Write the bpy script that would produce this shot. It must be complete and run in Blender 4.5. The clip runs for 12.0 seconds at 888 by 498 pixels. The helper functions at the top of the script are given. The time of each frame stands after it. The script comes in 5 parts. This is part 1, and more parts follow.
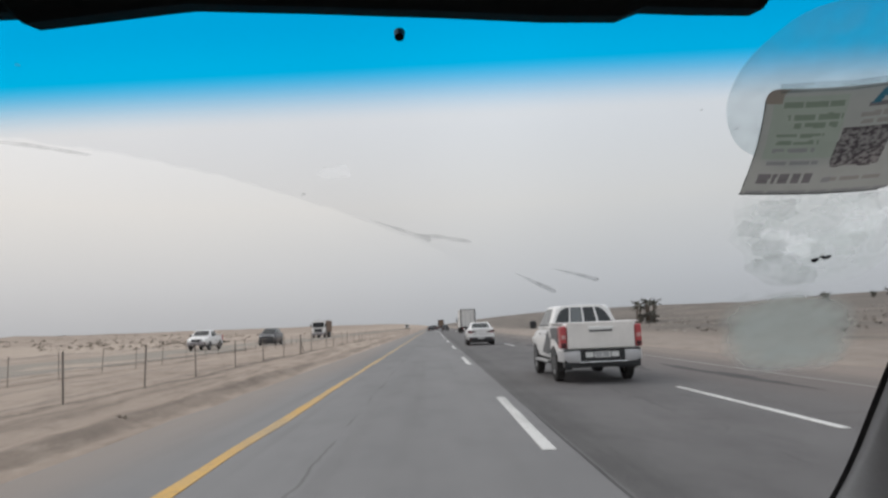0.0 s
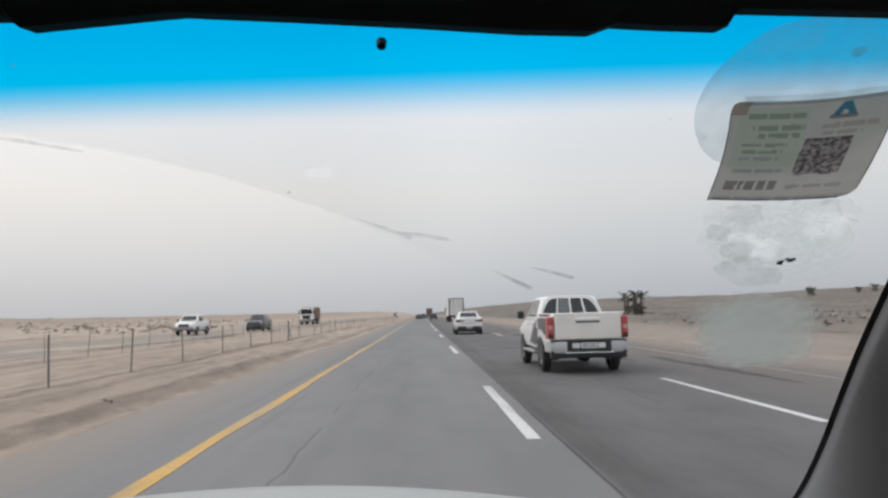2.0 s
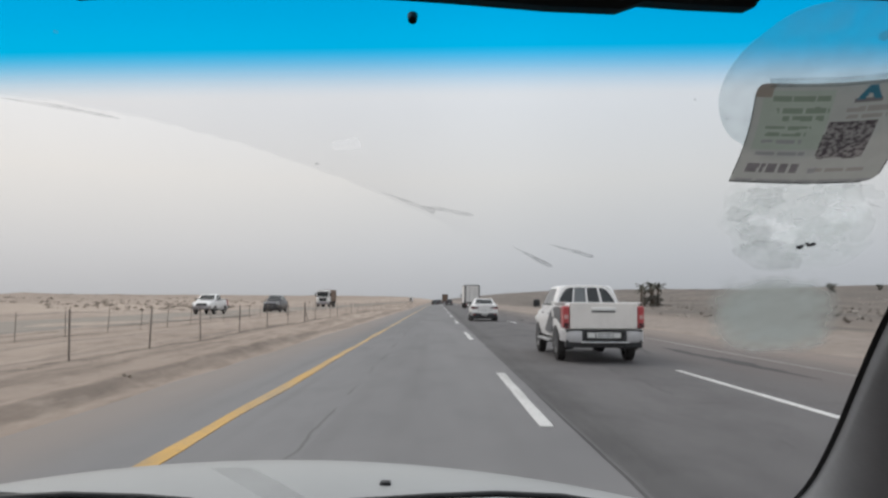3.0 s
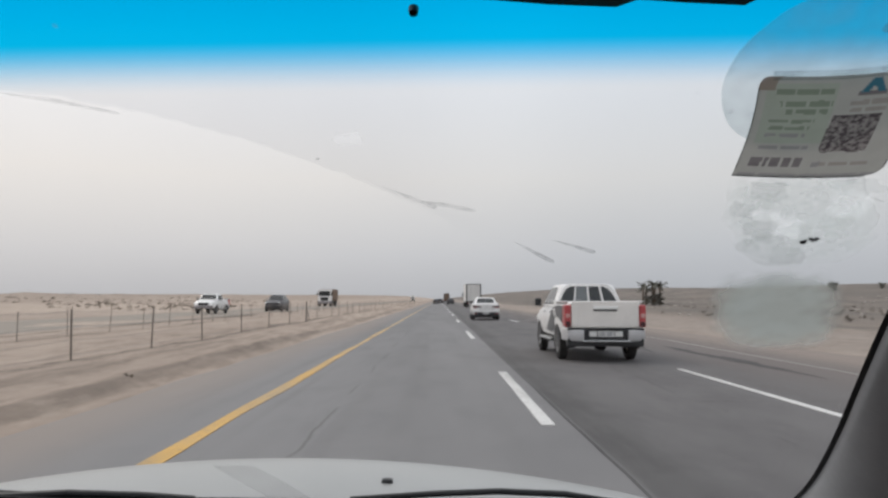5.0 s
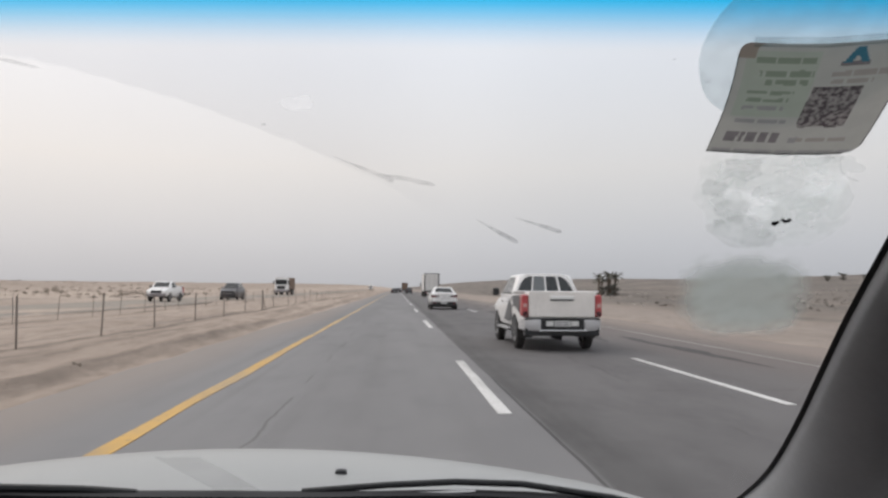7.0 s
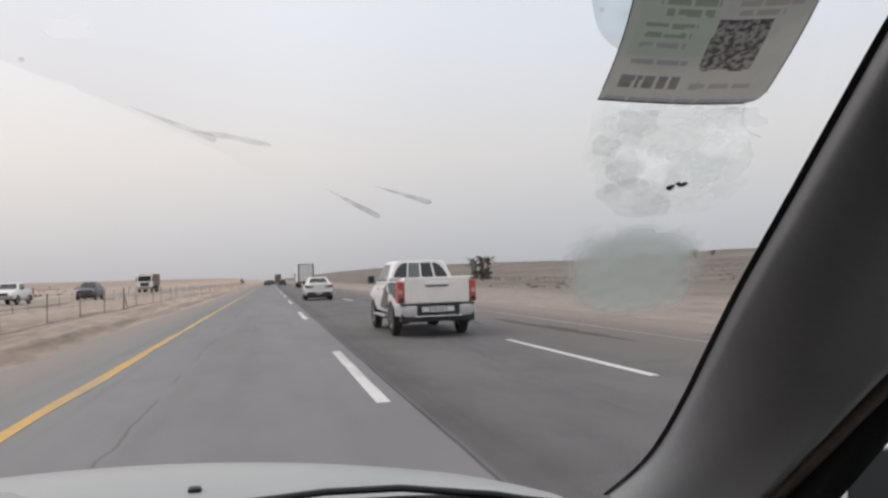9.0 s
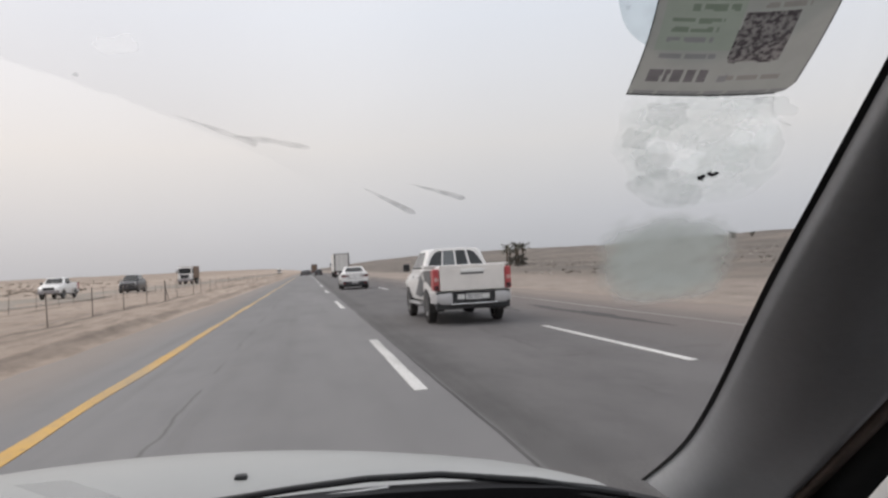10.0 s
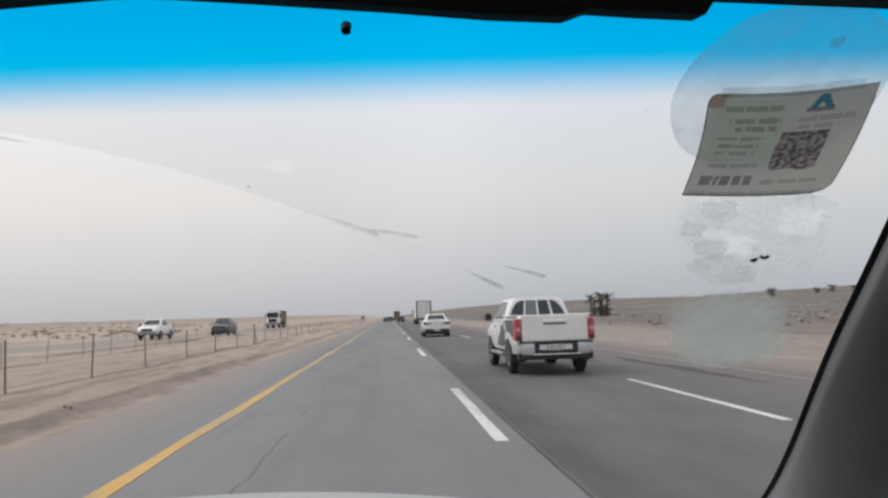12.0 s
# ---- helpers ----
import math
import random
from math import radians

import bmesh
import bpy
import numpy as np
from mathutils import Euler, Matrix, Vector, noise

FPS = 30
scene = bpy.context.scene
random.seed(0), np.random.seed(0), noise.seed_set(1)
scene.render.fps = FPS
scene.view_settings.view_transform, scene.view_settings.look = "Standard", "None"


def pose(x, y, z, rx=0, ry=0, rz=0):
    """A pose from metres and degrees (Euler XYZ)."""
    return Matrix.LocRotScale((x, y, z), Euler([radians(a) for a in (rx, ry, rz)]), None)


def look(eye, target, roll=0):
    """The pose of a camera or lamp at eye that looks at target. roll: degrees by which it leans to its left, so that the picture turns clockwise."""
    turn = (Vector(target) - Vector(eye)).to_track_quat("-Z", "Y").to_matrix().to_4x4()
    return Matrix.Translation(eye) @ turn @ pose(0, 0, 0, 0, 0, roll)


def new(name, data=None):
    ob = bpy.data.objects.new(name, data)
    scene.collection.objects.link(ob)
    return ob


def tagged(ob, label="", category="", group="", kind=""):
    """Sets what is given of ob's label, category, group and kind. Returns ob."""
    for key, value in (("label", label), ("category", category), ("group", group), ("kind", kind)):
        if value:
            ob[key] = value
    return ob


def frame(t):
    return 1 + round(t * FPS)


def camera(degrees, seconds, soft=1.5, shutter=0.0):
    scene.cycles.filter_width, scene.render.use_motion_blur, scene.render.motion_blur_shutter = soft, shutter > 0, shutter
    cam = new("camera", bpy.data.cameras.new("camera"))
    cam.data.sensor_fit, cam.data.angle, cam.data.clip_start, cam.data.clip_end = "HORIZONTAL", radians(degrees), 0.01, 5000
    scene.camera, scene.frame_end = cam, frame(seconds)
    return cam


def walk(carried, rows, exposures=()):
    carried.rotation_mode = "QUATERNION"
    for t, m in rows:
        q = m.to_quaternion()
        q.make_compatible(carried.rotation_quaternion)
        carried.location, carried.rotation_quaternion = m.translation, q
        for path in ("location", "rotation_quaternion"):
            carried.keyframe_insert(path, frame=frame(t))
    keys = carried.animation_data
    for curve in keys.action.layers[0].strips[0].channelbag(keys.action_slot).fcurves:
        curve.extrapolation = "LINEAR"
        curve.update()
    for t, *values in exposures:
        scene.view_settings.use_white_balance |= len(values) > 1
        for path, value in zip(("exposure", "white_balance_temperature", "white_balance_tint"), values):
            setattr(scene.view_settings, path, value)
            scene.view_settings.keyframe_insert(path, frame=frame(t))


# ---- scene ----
# The car that carries the camera is the origin: x to its right, y ahead along the road, z up, road at z = 0.
FOV = 62.0
PATH = [
    (0.0, -0.013, -0.019, 1.398, -0.82, 5.90, 2.28),
    (0.5, -0.021, -0.008, 1.383, -1.80, 5.33, 0.83),
    (1.0, -0.012, -0.000, 1.385, -2.46, 5.18, 0.80),
    (1.5, -0.009, -0.048, 1.409, -0.10, 5.45, 1.82),
    (2.0, -0.005, -0.043, 1.403, -1.72, 5.00, 1.41),
    (2.5, -0.009, -0.046, 1.398, -1.51, 4.25, 0.88),
    (3.0, -0.010, -0.054, 1.392, -0.51, 3.95, -0.20),
    (3.2, -0.003, -0.009, 1.396, -5.33, 3.38, 0.87),
    (4.8, -0.007, -0.034, 1.396, -2.23, 3.58, 0.64),
    (5.0, -0.010, -0.051, 1.389, -0.39, 3.88, -0.10),
    (5.5, -0.008, -0.031, 1.389, -1.07, 2.71, -0.11),
    (6.0, 0.001, -0.011, 1.396, -2.84, 2.40, 0.74),
    (6.5, -0.018, -0.004, 1.375, -3.15, 2.01, -0.96),
    (6.7, -0.014, -0.010, 1.379, -3.16, 2.94, -0.57),
    (8.3, 0.006, 0.061, 1.386, -9.51, 3.20, 1.19),
    (8.5, 0.023, 0.080, 1.400, -11.83, 2.91, 3.21),
    (9.0, 0.019, 0.106, 1.379, -13.24, 2.03, 1.78),
    (9.5, 0.033, 0.098, 1.399, -13.09, 1.58, 4.07),
    (10.0, 0.016, 0.091, 1.384, -10.54, 1.15, 2.83),
    (10.5, 0.032, 0.081, 1.408, -10.81, 2.12, 4.85),
    (11.0, 0.015, 0.057, 1.393, -9.05, 3.63, 2.67),
    (11.5, -0.009, 0.001, 1.385, -5.07, 4.82, 1.12),
    (12.0, -0.005, -0.019, 1.401, -4.22, 5.13, 1.74),
]
cam = camera(FOV, 12.0, soft=2.6)
EXPOSURE = [(0, -0.12, 6340, 6.4), (0.5, -0.3, 6380, 7.4), (1, -0.38, 6380, 7.4), (1.5, -0.02, 6340, 6.4), (2, 0.06, 6330, 6.4), (2.5, -0.15, 6330, 5.9), (3, -0.07, 6330, 6.4),
            (5, -0.02, 6380, 7.4), (6.5, 0.05, 6450, 8.4), (8.5, 0.04, 6500, 9.5), (11, 0.04, 6500, 9.5), (11.5, -0.06, 6450, 8.4), (12, 0.02, 6350, 7.4)]
walk(cam, [(t, pose(x, y, z, 90 + pitch, roll, yaw)) for t, x, y, z, yaw, pitch, roll in PATH], EXPOSURE)

# ---- light: a dusty, overcast sky and a weak, wide sun ----
world = bpy.data.worlds.new("dusty_sky")
scene.world = world
world.use_nodes = True
wn, wl = world.node_tree.nodes, world.node_tree.links
wn.clear()
w_out = wn.new("ShaderNodeOutputWorld")
w_bg = wn.new("ShaderNodeBackground")
w_co = wn.new("ShaderNodeTexCoord")
w_sep = wn.new("ShaderNodeSeparateXYZ")
w_ramp = wn.new("ShaderNodeValToRGB")
w_sky = wn.new("ShaderNodeTexSky")
w_sky.sky_type = "NISHITA"
w_sky.sun_disc = False
w_sky.sun_elevation, w_sky.sun_rotation = radians(48), radians(-60)
w_sky.dust_density = 6.0
w_mix = wn.new("ShaderNodeMix")
w_mix.data_type = "RGBA"
w_mix.blend_type = "ADD"
w_mix.inputs["Factor"].default_value = 0.012
cr = w_ramp.color_ramp
SKY = [(0.0, (0.482, 0.485, 0.510)), (0.06, (0.580, 0.580, 0.603)), (0.16, (0.73, 0.705, 0.69)),
       (0.32, (0.785, 0.805, 0.85)), (0.6, (0.87, 0.89, 0.935)), (1.0, (0.98, 0.99, 1.02))]
while len(cr.elements) < len(SKY):
    cr.elements.new(0.5)
for el, (p, c) in zip(cr.elements, SKY):
    el.position, el.color = p, (*c, 1)
wl.new(w_co.outputs["Generated"], w_sep.inputs[0])
wl.new(w_sep.outputs["Z"], w_ramp.inputs["Fac"])
wl.new(w_ramp.outputs["Color"], w_mix.inputs["A"])
wl.new(w_sky.outputs["Color"], w_mix.inputs["B"])
# the veiled sun stands to the left: that side of the sky is lighter and warmer
w_side = wn.new("ShaderNodeMapRange")
w_side.interpolation_type = "SMOOTHSTEP"
for w_in, w_v in zip(w_side.inputs, (None, -0.55, 0.50, 0.0, 1.0)):
    if w_v is not None:
        w_in.default_value = w_v
w_tone = wn.new("ShaderNodeMix")
w_tone.data_type = "RGBA"
w_tone.inputs["A"].default_value, w_tone.inputs["B"].default_value = (1.095, 1.055, 1.03, 1), (0.948, 0.956, 0.968, 1)
w_mul = wn.new("ShaderNodeMix")
w_mul.data_type, w_mul.blend_type = "RGBA", "MULTIPLY"
w_mul.inputs["Factor"].default_value = 1.0
wl.new(w_sep.outputs["X"], w_side.inputs[0])
wl.new(w_side.outputs[0], w_tone.inputs["Factor"])
wl.new(w_mix.outputs["Result"], w_mul.inputs["A"])
wl.new(w_tone.outputs["Result"], w_mul.inputs["B"])
wl.new(w_mul.outputs["Result"], w_bg.inputs["Color"])
w_bg.inputs["Strength"].default_value = 1.0
wl.new(w_bg.outputs[0], w_out.inputs["Surface"])

sun = new("sun", bpy.data.lights.new("sun", "SUN"))
sun.data.energy, sun.data.angle, sun.data.color = 0.7, radians(25), (1.0, 0.95, 0.88)
sun.matrix_world = look((-60, 35, 77), (0, 0, 0))


# ---- materials ----
def mat(name, color=(0.5, 0.5, 0.5), rough=0.6, metal=0.0, vary=0.0, scale=8.0, bump=0.0, bump_scale=40.0, coat=0.0, spec=0.5):
    """Principled material with colour variation at two scales and a fine bump."""
    m = bpy.data.materials.new(name)
    m.use_nodes = True
    n, l = m.node_tree.nodes, m.node_tree.links
    b = n["Principled BSDF"]
    b.inputs["Base Color"].default_value = (*color, 1)
    b.inputs["Roughness"].default_value = rough
    b.inputs["Metallic"].default_value = metal
    b.inputs["Coat Weight"].default_value = coat
    b.inputs["Specular IOR Level"].default_value = spec
    if vary or bump:
        co = n.new("ShaderNodeTexCoord")
        if vary:
            a = n.new("ShaderNodeTexNoise")
            a.inputs["Scale"].default_value, a.inputs["Detail"].default_value = scale, 6
            d = n.new("ShaderNodeTexNoise")
            d.inputs["Scale"].default_value, d.inputs["Detail"].default_value = scale * 7, 4
            s = n.new("ShaderNodeMath")
            s.operation = "ADD"
            r = n.new("ShaderNodeMapRange")
            r.inputs[1].default_value, r.inputs[2].default_value = 0.6, 1.4
            r.inputs[3].default_value, r.inputs[4].default_value = 1 - vary, 1 + vary
            v = n.new("ShaderNodeMix")
            v.data_type, v.blend_type = "RGBA", "MULTIPLY"
            v.inputs["Factor"].default_value = 1
            v.inputs["A"].default_value = (*color, 1)
            l.new(co.outputs["Object"], a.inputs["Vector"])
            l.new(co.outputs["Object"], d.inputs["Vector"])
            l.new(a.outputs["Fac"], s.inputs[0])
            l.new(d.outputs["Fac"], s.inputs[1])
            l.new(s.outputs[0], r.inputs[0])
            l.new(r.outputs[0], v.inputs["B"])
            l.new(v.outputs["Result"], b.inputs["Base Color"])
        if bump:
            e = n.new("ShaderNodeTexNoise")
            e.inputs["Scale"].default_value, e.inputs["Detail"].default_value = bump_scale, 5
            u = n.new("ShaderNodeBump")
            u.inputs["Strength"].default_value, u.inputs["Distance"].default_value = bump, 0.02
            l.new(co.outputs["Object"], e.inputs["Vector"])
            l.new(e.outputs["Fac"], u.inputs["Height"])
            l.new(u.outputs["Normal"], b.inputs["Normal"])
    return m


class Tree:
    """Small helper for writing node graphs."""
    def __init__(self, m):
        self.n, self.l = m.node_tree.nodes, m.node_tree.links

    def put(self, sock, v):
        if isinstance(v, (int, float)):
            sock.default_value = v
        elif isinstance(v, tuple):
            sock.default_value = (*v, 1) if len(v) == 3 and len(sock.default_value) == 4 else v
        else:
            self.l.new(v, sock)

    def math(self, op, a, b=0.0, c=0.0, clamp=False):
        k = self.n.new("ShaderNodeMath")
        k.operation, k.use_clamp = op, clamp
        for s, v in zip(k.inputs, (a, b, c)):
            self.put(s, v)
        return k.outputs[0]

    def step(self, v, lo, hi, a=0.0, b=1.0):
        k = self.n.new("ShaderNodeMapRange")
        k.interpolation_type = "SMOOTHSTEP"
        for s, x in zip(k.inputs, (v, lo, hi, a, b)):
            self.put(s, x)
        return k.outputs[0]

    def mix(self, f, a, b, how="MIX"):
        k = self.n.new("ShaderNodeMix")
        k.data_type, k.blend_type = "RGBA", how
        self.put(k.inputs["Factor"], f)
        self.put(k.inputs["A"], a)
        self.put(k.inputs["B"], b)
        return k.outputs["Result"]

    def noise(self, vec, scale, detail=5.0, rough=0.55):
        k = self.n.new("ShaderNodeTexNoise")
        k.inputs["Scale"].default_value, k.inputs["Detail"].default_value, k.inputs["Roughness"].default_value = scale, detail, rough
        self.l.new(vec, k.inputs["Vector"])
        return k.outputs["Fac"]

    def stretch(self, vec, s):
        k = self.n.new("ShaderNodeMapping")
        k.inputs["Scale"].default_value = s
        self.l.new(vec, k.inputs["Vector"])
        return k.outputs[0]

    def bump(self, h, strength, dist):
        k = self.n.new("ShaderNodeBump")
        k.inputs["Strength"].default_value, k.inputs["Distance"].default_value = strength, dist
        self.l.new(h, k.inputs["Height"])
        return k.outputs["Normal"]


def blank(name):
    m = bpy.data.materials.new(name)
    m.use_nodes = True
    return m, Tree(m), m.node_tree.nodes["Principled BSDF"]


def sand_material():
    m, g, b = blank("desert_sand")
    co = g.n.new("ShaderNodeTexCoord").outputs["Object"]
    sep = g.n.new("ShaderNodeSeparateXYZ")
    g.l.new(co, sep.inputs[0])
    big = g.noise(co, 0.03, 5)
    mid = g.noise(g.stretch(co, (0.9, 0.22, 1.0)), 0.7, 8, 0.65)
    fine = g.noise(co, 5.0, 6, 0.7)
    clods = g.noise(g.stretch(co, (1.0, 0.45, 1.0)), 1.3, 9, 0.7)
    # tyre ruts and graded strips run along the road
    ruts = g.noise(g.stretch(co, (1.0, 0.05, 1.0)), 1.6, 7, 0.62)
    c = g.mix(g.step(big, 0.38, 0.62), (0.386, 0.314, 0.264), (0.478, 0.394, 0.330))
    c = g.mix(g.math("MULTIPLY", g.step(mid, 0.5, 0.68), 0.55), c, (0.235, 0.19, 0.155))
    near = g.math("MULTIPLY", g.step(sep.outputs["X"], -12.0, -7.5), g.step(sep.outputs["X"], -4.0, -5.0))
    # dark tracked sand, with the berm's shadow lines painted into the same tone
    c = g.mix(g.math("MULTIPLY", g.math("MULTIPLY", g.step(ruts, 0.47, 0.58), near), 0.5), c, (0.20, 0.165, 0.14))
    # scrub-stained gravel plain on the right-hand side
    right = g.step(g.math("ADD", sep.outputs["X"], g.math("MULTIPLY", big, 14.0)), 22.0, 29.0)
    patch = g.step(g.noise(g.stretch(co, (0.5, 0.15, 1.0)), 0.12, 6, 0.65), 0.42, 0.58)
    c = g.mix(g.math("MULTIPLY", right, g.math("MULTIPLY_ADD", patch, 0.32, 0.64)), c, (0.112, 0.102, 0.091))
    pale = g.step(g.noise(g.stretch(co, (0.25, 0.5, 1.0)), 0.35, 7, 0.7), 0.60, 0.68)
    c = g.mix(g.math("MULTIPLY", g.math("MULTIPLY", right, pale), 0.55), c, (0.36, 0.325, 0.29))
    # dark thickets and bare streaks on the far rise
    far = g.step(sep.outputs["X"], 24.0, 48.0)
    thick = g.noise(g.stretch(co, (1.0, 0.28, 1.0)), 0.055, 9, 0.70)
    c = g.mix(g.math("MULTIPLY", far, g.step(thick, 0.47, 0.58, 0.0, 0.72)), c, (0.080, 0.073, 0.065))
    c = g.mix(g.math("MULTIPLY", far, g.step(thick, 0.40, 0.32, 0.0, 0.5)), c, (0.31, 0.275, 0.245))
    # gravel pushed off the asphalt's edge
    lip = g.math("ADD", sep.outputs["X"], g.math("MULTIPLY_ADD", g.noise(g.stretch(co, (1.0, 0.3, 1.0)), 0.9, 6, 0.65), 1.3, -0.65))
    gravel = g.math("MULTIPLY", g.step(lip, -5.45, -5.2), g.step(lip, -4.7, -4.95))
    c = g.mix(g.math("MULTIPLY", gravel, g.math("MULTIPLY_ADD", fine, 0.8, -0.08)), c, (0.165, 0.138, 0.118))
    # ragged dark lines in the sand: shade of fence wire and ridge, painted in
    for at in (-8.05, -13.3, -15.6):
        off = g.math("ABSOLUTE", g.math("SUBTRACT", g.math("ADD", sep.outputs["X"], g.math("MULTIPLY_ADD", mid, 0.8, -0.4)), at))
        shade_line = g.math("MULTIPLY", g.step(off, 0.26, 0.06), g.step(fine, 0.34, 0.55))
        c = g.mix(g.math("MULTIPLY", shade_line, 0.8), c, (0.14, 0.117, 0.10))
    # greyer, dustier verge on the right-hand side
    c = g.mix(g.math("MULTIPLY", g.step(sep.outputs["X"], 9.0, 12.0), g.math("MULTIPLY_ADD", right, -0.36, 0.62)), c, (0.275, 0.243, 0.222))
    left = g.step(sep.outputs["X"], -45.0, -120.0)
    spots = g.step(g.noise(co, 0.16, 6, 0.7), 0.55, 0.66)
    c = g.mix(g.math("MULTIPLY", left, g.math("MULTIPLY_ADD", big, 0.6, 0.1)), c, (0.25, 0.205, 0.172))
    c = g.mix(g.math("MULTIPLY", left, g.math("MULTIPLY", spots, 0.6)), c, (0.17, 0.135, 0.10))
    c = g.mix(g.math("MULTIPLY", g.step(fine, 0.45, 0.75), 0.22), c, (0.24, 0.19, 0.15))
    calm = g.math("MULTIPLY_ADD", far, -0.8, 1.0)
    c = g.mix(g.math("MULTIPLY", calm, g.step(clods, 0.50, 0.66, 0.0, 0.50)), c, (0.185, 0.152, 0.128))
    c = g.mix(g.math("MULTIPLY", calm, g.step(clods, 0.48, 0.34, 0.0, 0.35)), c, (0.49, 0.412, 0.348))
    g.put(b.inputs["Base Color"], c)
    b.inputs["Roughness"].default_value = 0.95
    b.inputs["Specular IOR Level"].default_value = 0.15
    h = g.math("ADD", g.math("ADD", fine, clods), g.math("MULTIPLY", ruts, 1.2))
    g.l.new(g.bump(h, 0.9, 0.09), b.inputs["Normal"])
    return m


def asphalt_material():
    m, g, b = blank("dusty_asphalt")
    co = g.n.new("ShaderNodeTexCoord").outputs["Object"]
    sep = g.n.new("ShaderNodeSeparateXYZ")
    g.l.new(co, sep.inputs[0])
    x = sep.outputs["X"]
    big = g.noise(g.stretch(co, (1.0, 0.12, 1.0)), 0.35, 5)
    streak = g.noise(g.stretch(co, (1.0, 0.012, 1.0)), 2.2, 4)
    grit = g.noise(co, 55.0, 3, 0.7)
    c = g.mix(g.step(big, 0.35, 0.65), (0.166, 0.163, 0.166), (0.200, 0.196, 0.199))
    # the two outer lanes are older and browner
    c2 = g.mix(g.step(big, 0.35, 0.65), (0.096, 0.0915, 0.093), (0.121, 0.1145, 0.116))
    seam = g.math("ADD", x, g.math("MULTIPLY_ADD", g.noise(g.stretch(co, (0.0, 1.0, 0.0)), 0.18, 3), 0.10, -0.015))
    outer = g.step(seam, 1.52, 1.60)
    c = g.mix(outer, c, c2)
    # sealed seam and the dark run-off band beside it
    band = g.math("MULTIPLY", g.step(seam, 1.50, 1.58), g.step(seam, 2.35, 1.80))
    c = g.mix(g.math("MULTIPLY", band, g.math("MULTIPLY_ADD", g.step(streak, 0.4, 0.6), 0.40, 0.52)), c, (0.060, 0.057, 0.058))
    line = g.step(g.math("ABSOLUTE", g.math("SUBTRACT", seam, 1.52)), 0.026, 0.010)
    c = g.mix(g.math("MULTIPLY", line, 0.92), c, (0.028, 0.027, 0.027))
    # wheel-track polish
    c = g.mix(g.math("MULTIPLY", g.step(streak, 0.50, 0.70), 0.22), c, (0.11, 0.106, 0.105))
    # wandering crack in the inner lane
    wob = g.math("MULTIPLY_ADD", g.noise(g.stretch(co, (0.0, 1.0, 0.0)), 0.30, 7, 0.65), 0.36, -0.18)
    crack = g.step(g.math("ABSOLUTE", g.math("SUBTRACT", g.math("ADD", x, wob), -1.32)), 0.026, 0.004)
    some = g.step(g.noise(g.stretch(co, (0.0, 1.0, 0.0)), 0.21, 2), 0.47, 0.53)
    c = g.mix(g.math("MULTIPLY", g.math("MULTIPLY", crack, some), 0.62), c, (0.07, 0.067, 0.064))
    # short cracks and scuffs across the outer lanes
    scuff = g.step(g.noise(g.stretch(co, (0.35, 1.0, 1.0)), 0.55, 6, 0.7), 0.60, 0.67)
    c = g.mix(g.math("MULTIPLY", g.math("MULTIPLY", scuff, outer), 0.55), c, (0.055, 0.05, 0.048))
    # a second long crack in the middle lane, and blotches of old oil and dust
    wob2 = g.math("MULTIPLY_ADD", g.noise(g.stretch(co, (0.0, 1.0, 0.0)), 0.22, 6, 0.65), 1.5, -0.75)
    crack2 = g.step(g.math("ABSOLUTE", g.math("SUBTRACT", g.math("ADD", x, wob2), 3.5)), 0.04, 0.006)
    some2 = g.step(g.noise(g.stretch(co, (0.0, 1.0, 0.0)), 0.13, 3), 0.50, 0.56)
    c = g.mix(g.math("MULTIPLY", g.math("MULTIPLY", crack2, some2), 0.6), c, (0.055, 0.051, 0.05))
    blot = g.noise(g.stretch(co, (1.0, 0.35, 1.0)), 0.9, 9, 0.68)
    c = g.mix(g.step(blot, 0.36, 0.66, 0.14, 0.0), c, (0.30, 0.29, 0.285))
    c = g.mix(g.step(blot, 0.52, 0.74, 0.0, 0.16), c, (0.085, 0.08, 0.079))
    # brown, gravelly outer lane and hard shoulder
    brown = g.step(g.math("ADD", x, g.math("MULTIPLY_ADD", blot, 3.0, -1.5)), 4.4, 8.4, 0.0, 0.75)
    c = g.mix(brown, c, (0.178, 0.148, 0.135))
    # sand blown onto both edges
    edge_l = g.step(g.math("ADD", x, g.math("MULTIPLY", big, 1.2)), -1.9, -3.8)
    edge_r = g.step(g.math("ADD", x, g.math("MULTIPLY", big, 1.6)), 8.6, 10.6)
    c = g.mix(g.math("MULTIPLY", g.math("ADD", edge_l, edge_r), 0.62), c, (0.305, 0.25, 0.212))
    c = g.mix(g.math("MULTIPLY", g.step(grit, 0.4, 0.7), 0.18), c, (0.30, 0.285, 0.27))
    g.put(b.inputs["Base Color"], c)
    b.inputs["Roughness"].default_value = 0.85
    b.inputs["Specular IOR Level"].default_value = 0.25
    g.l.new(g.bump(grit, 0.35, 0.006), b.inputs["Normal"])
    return m


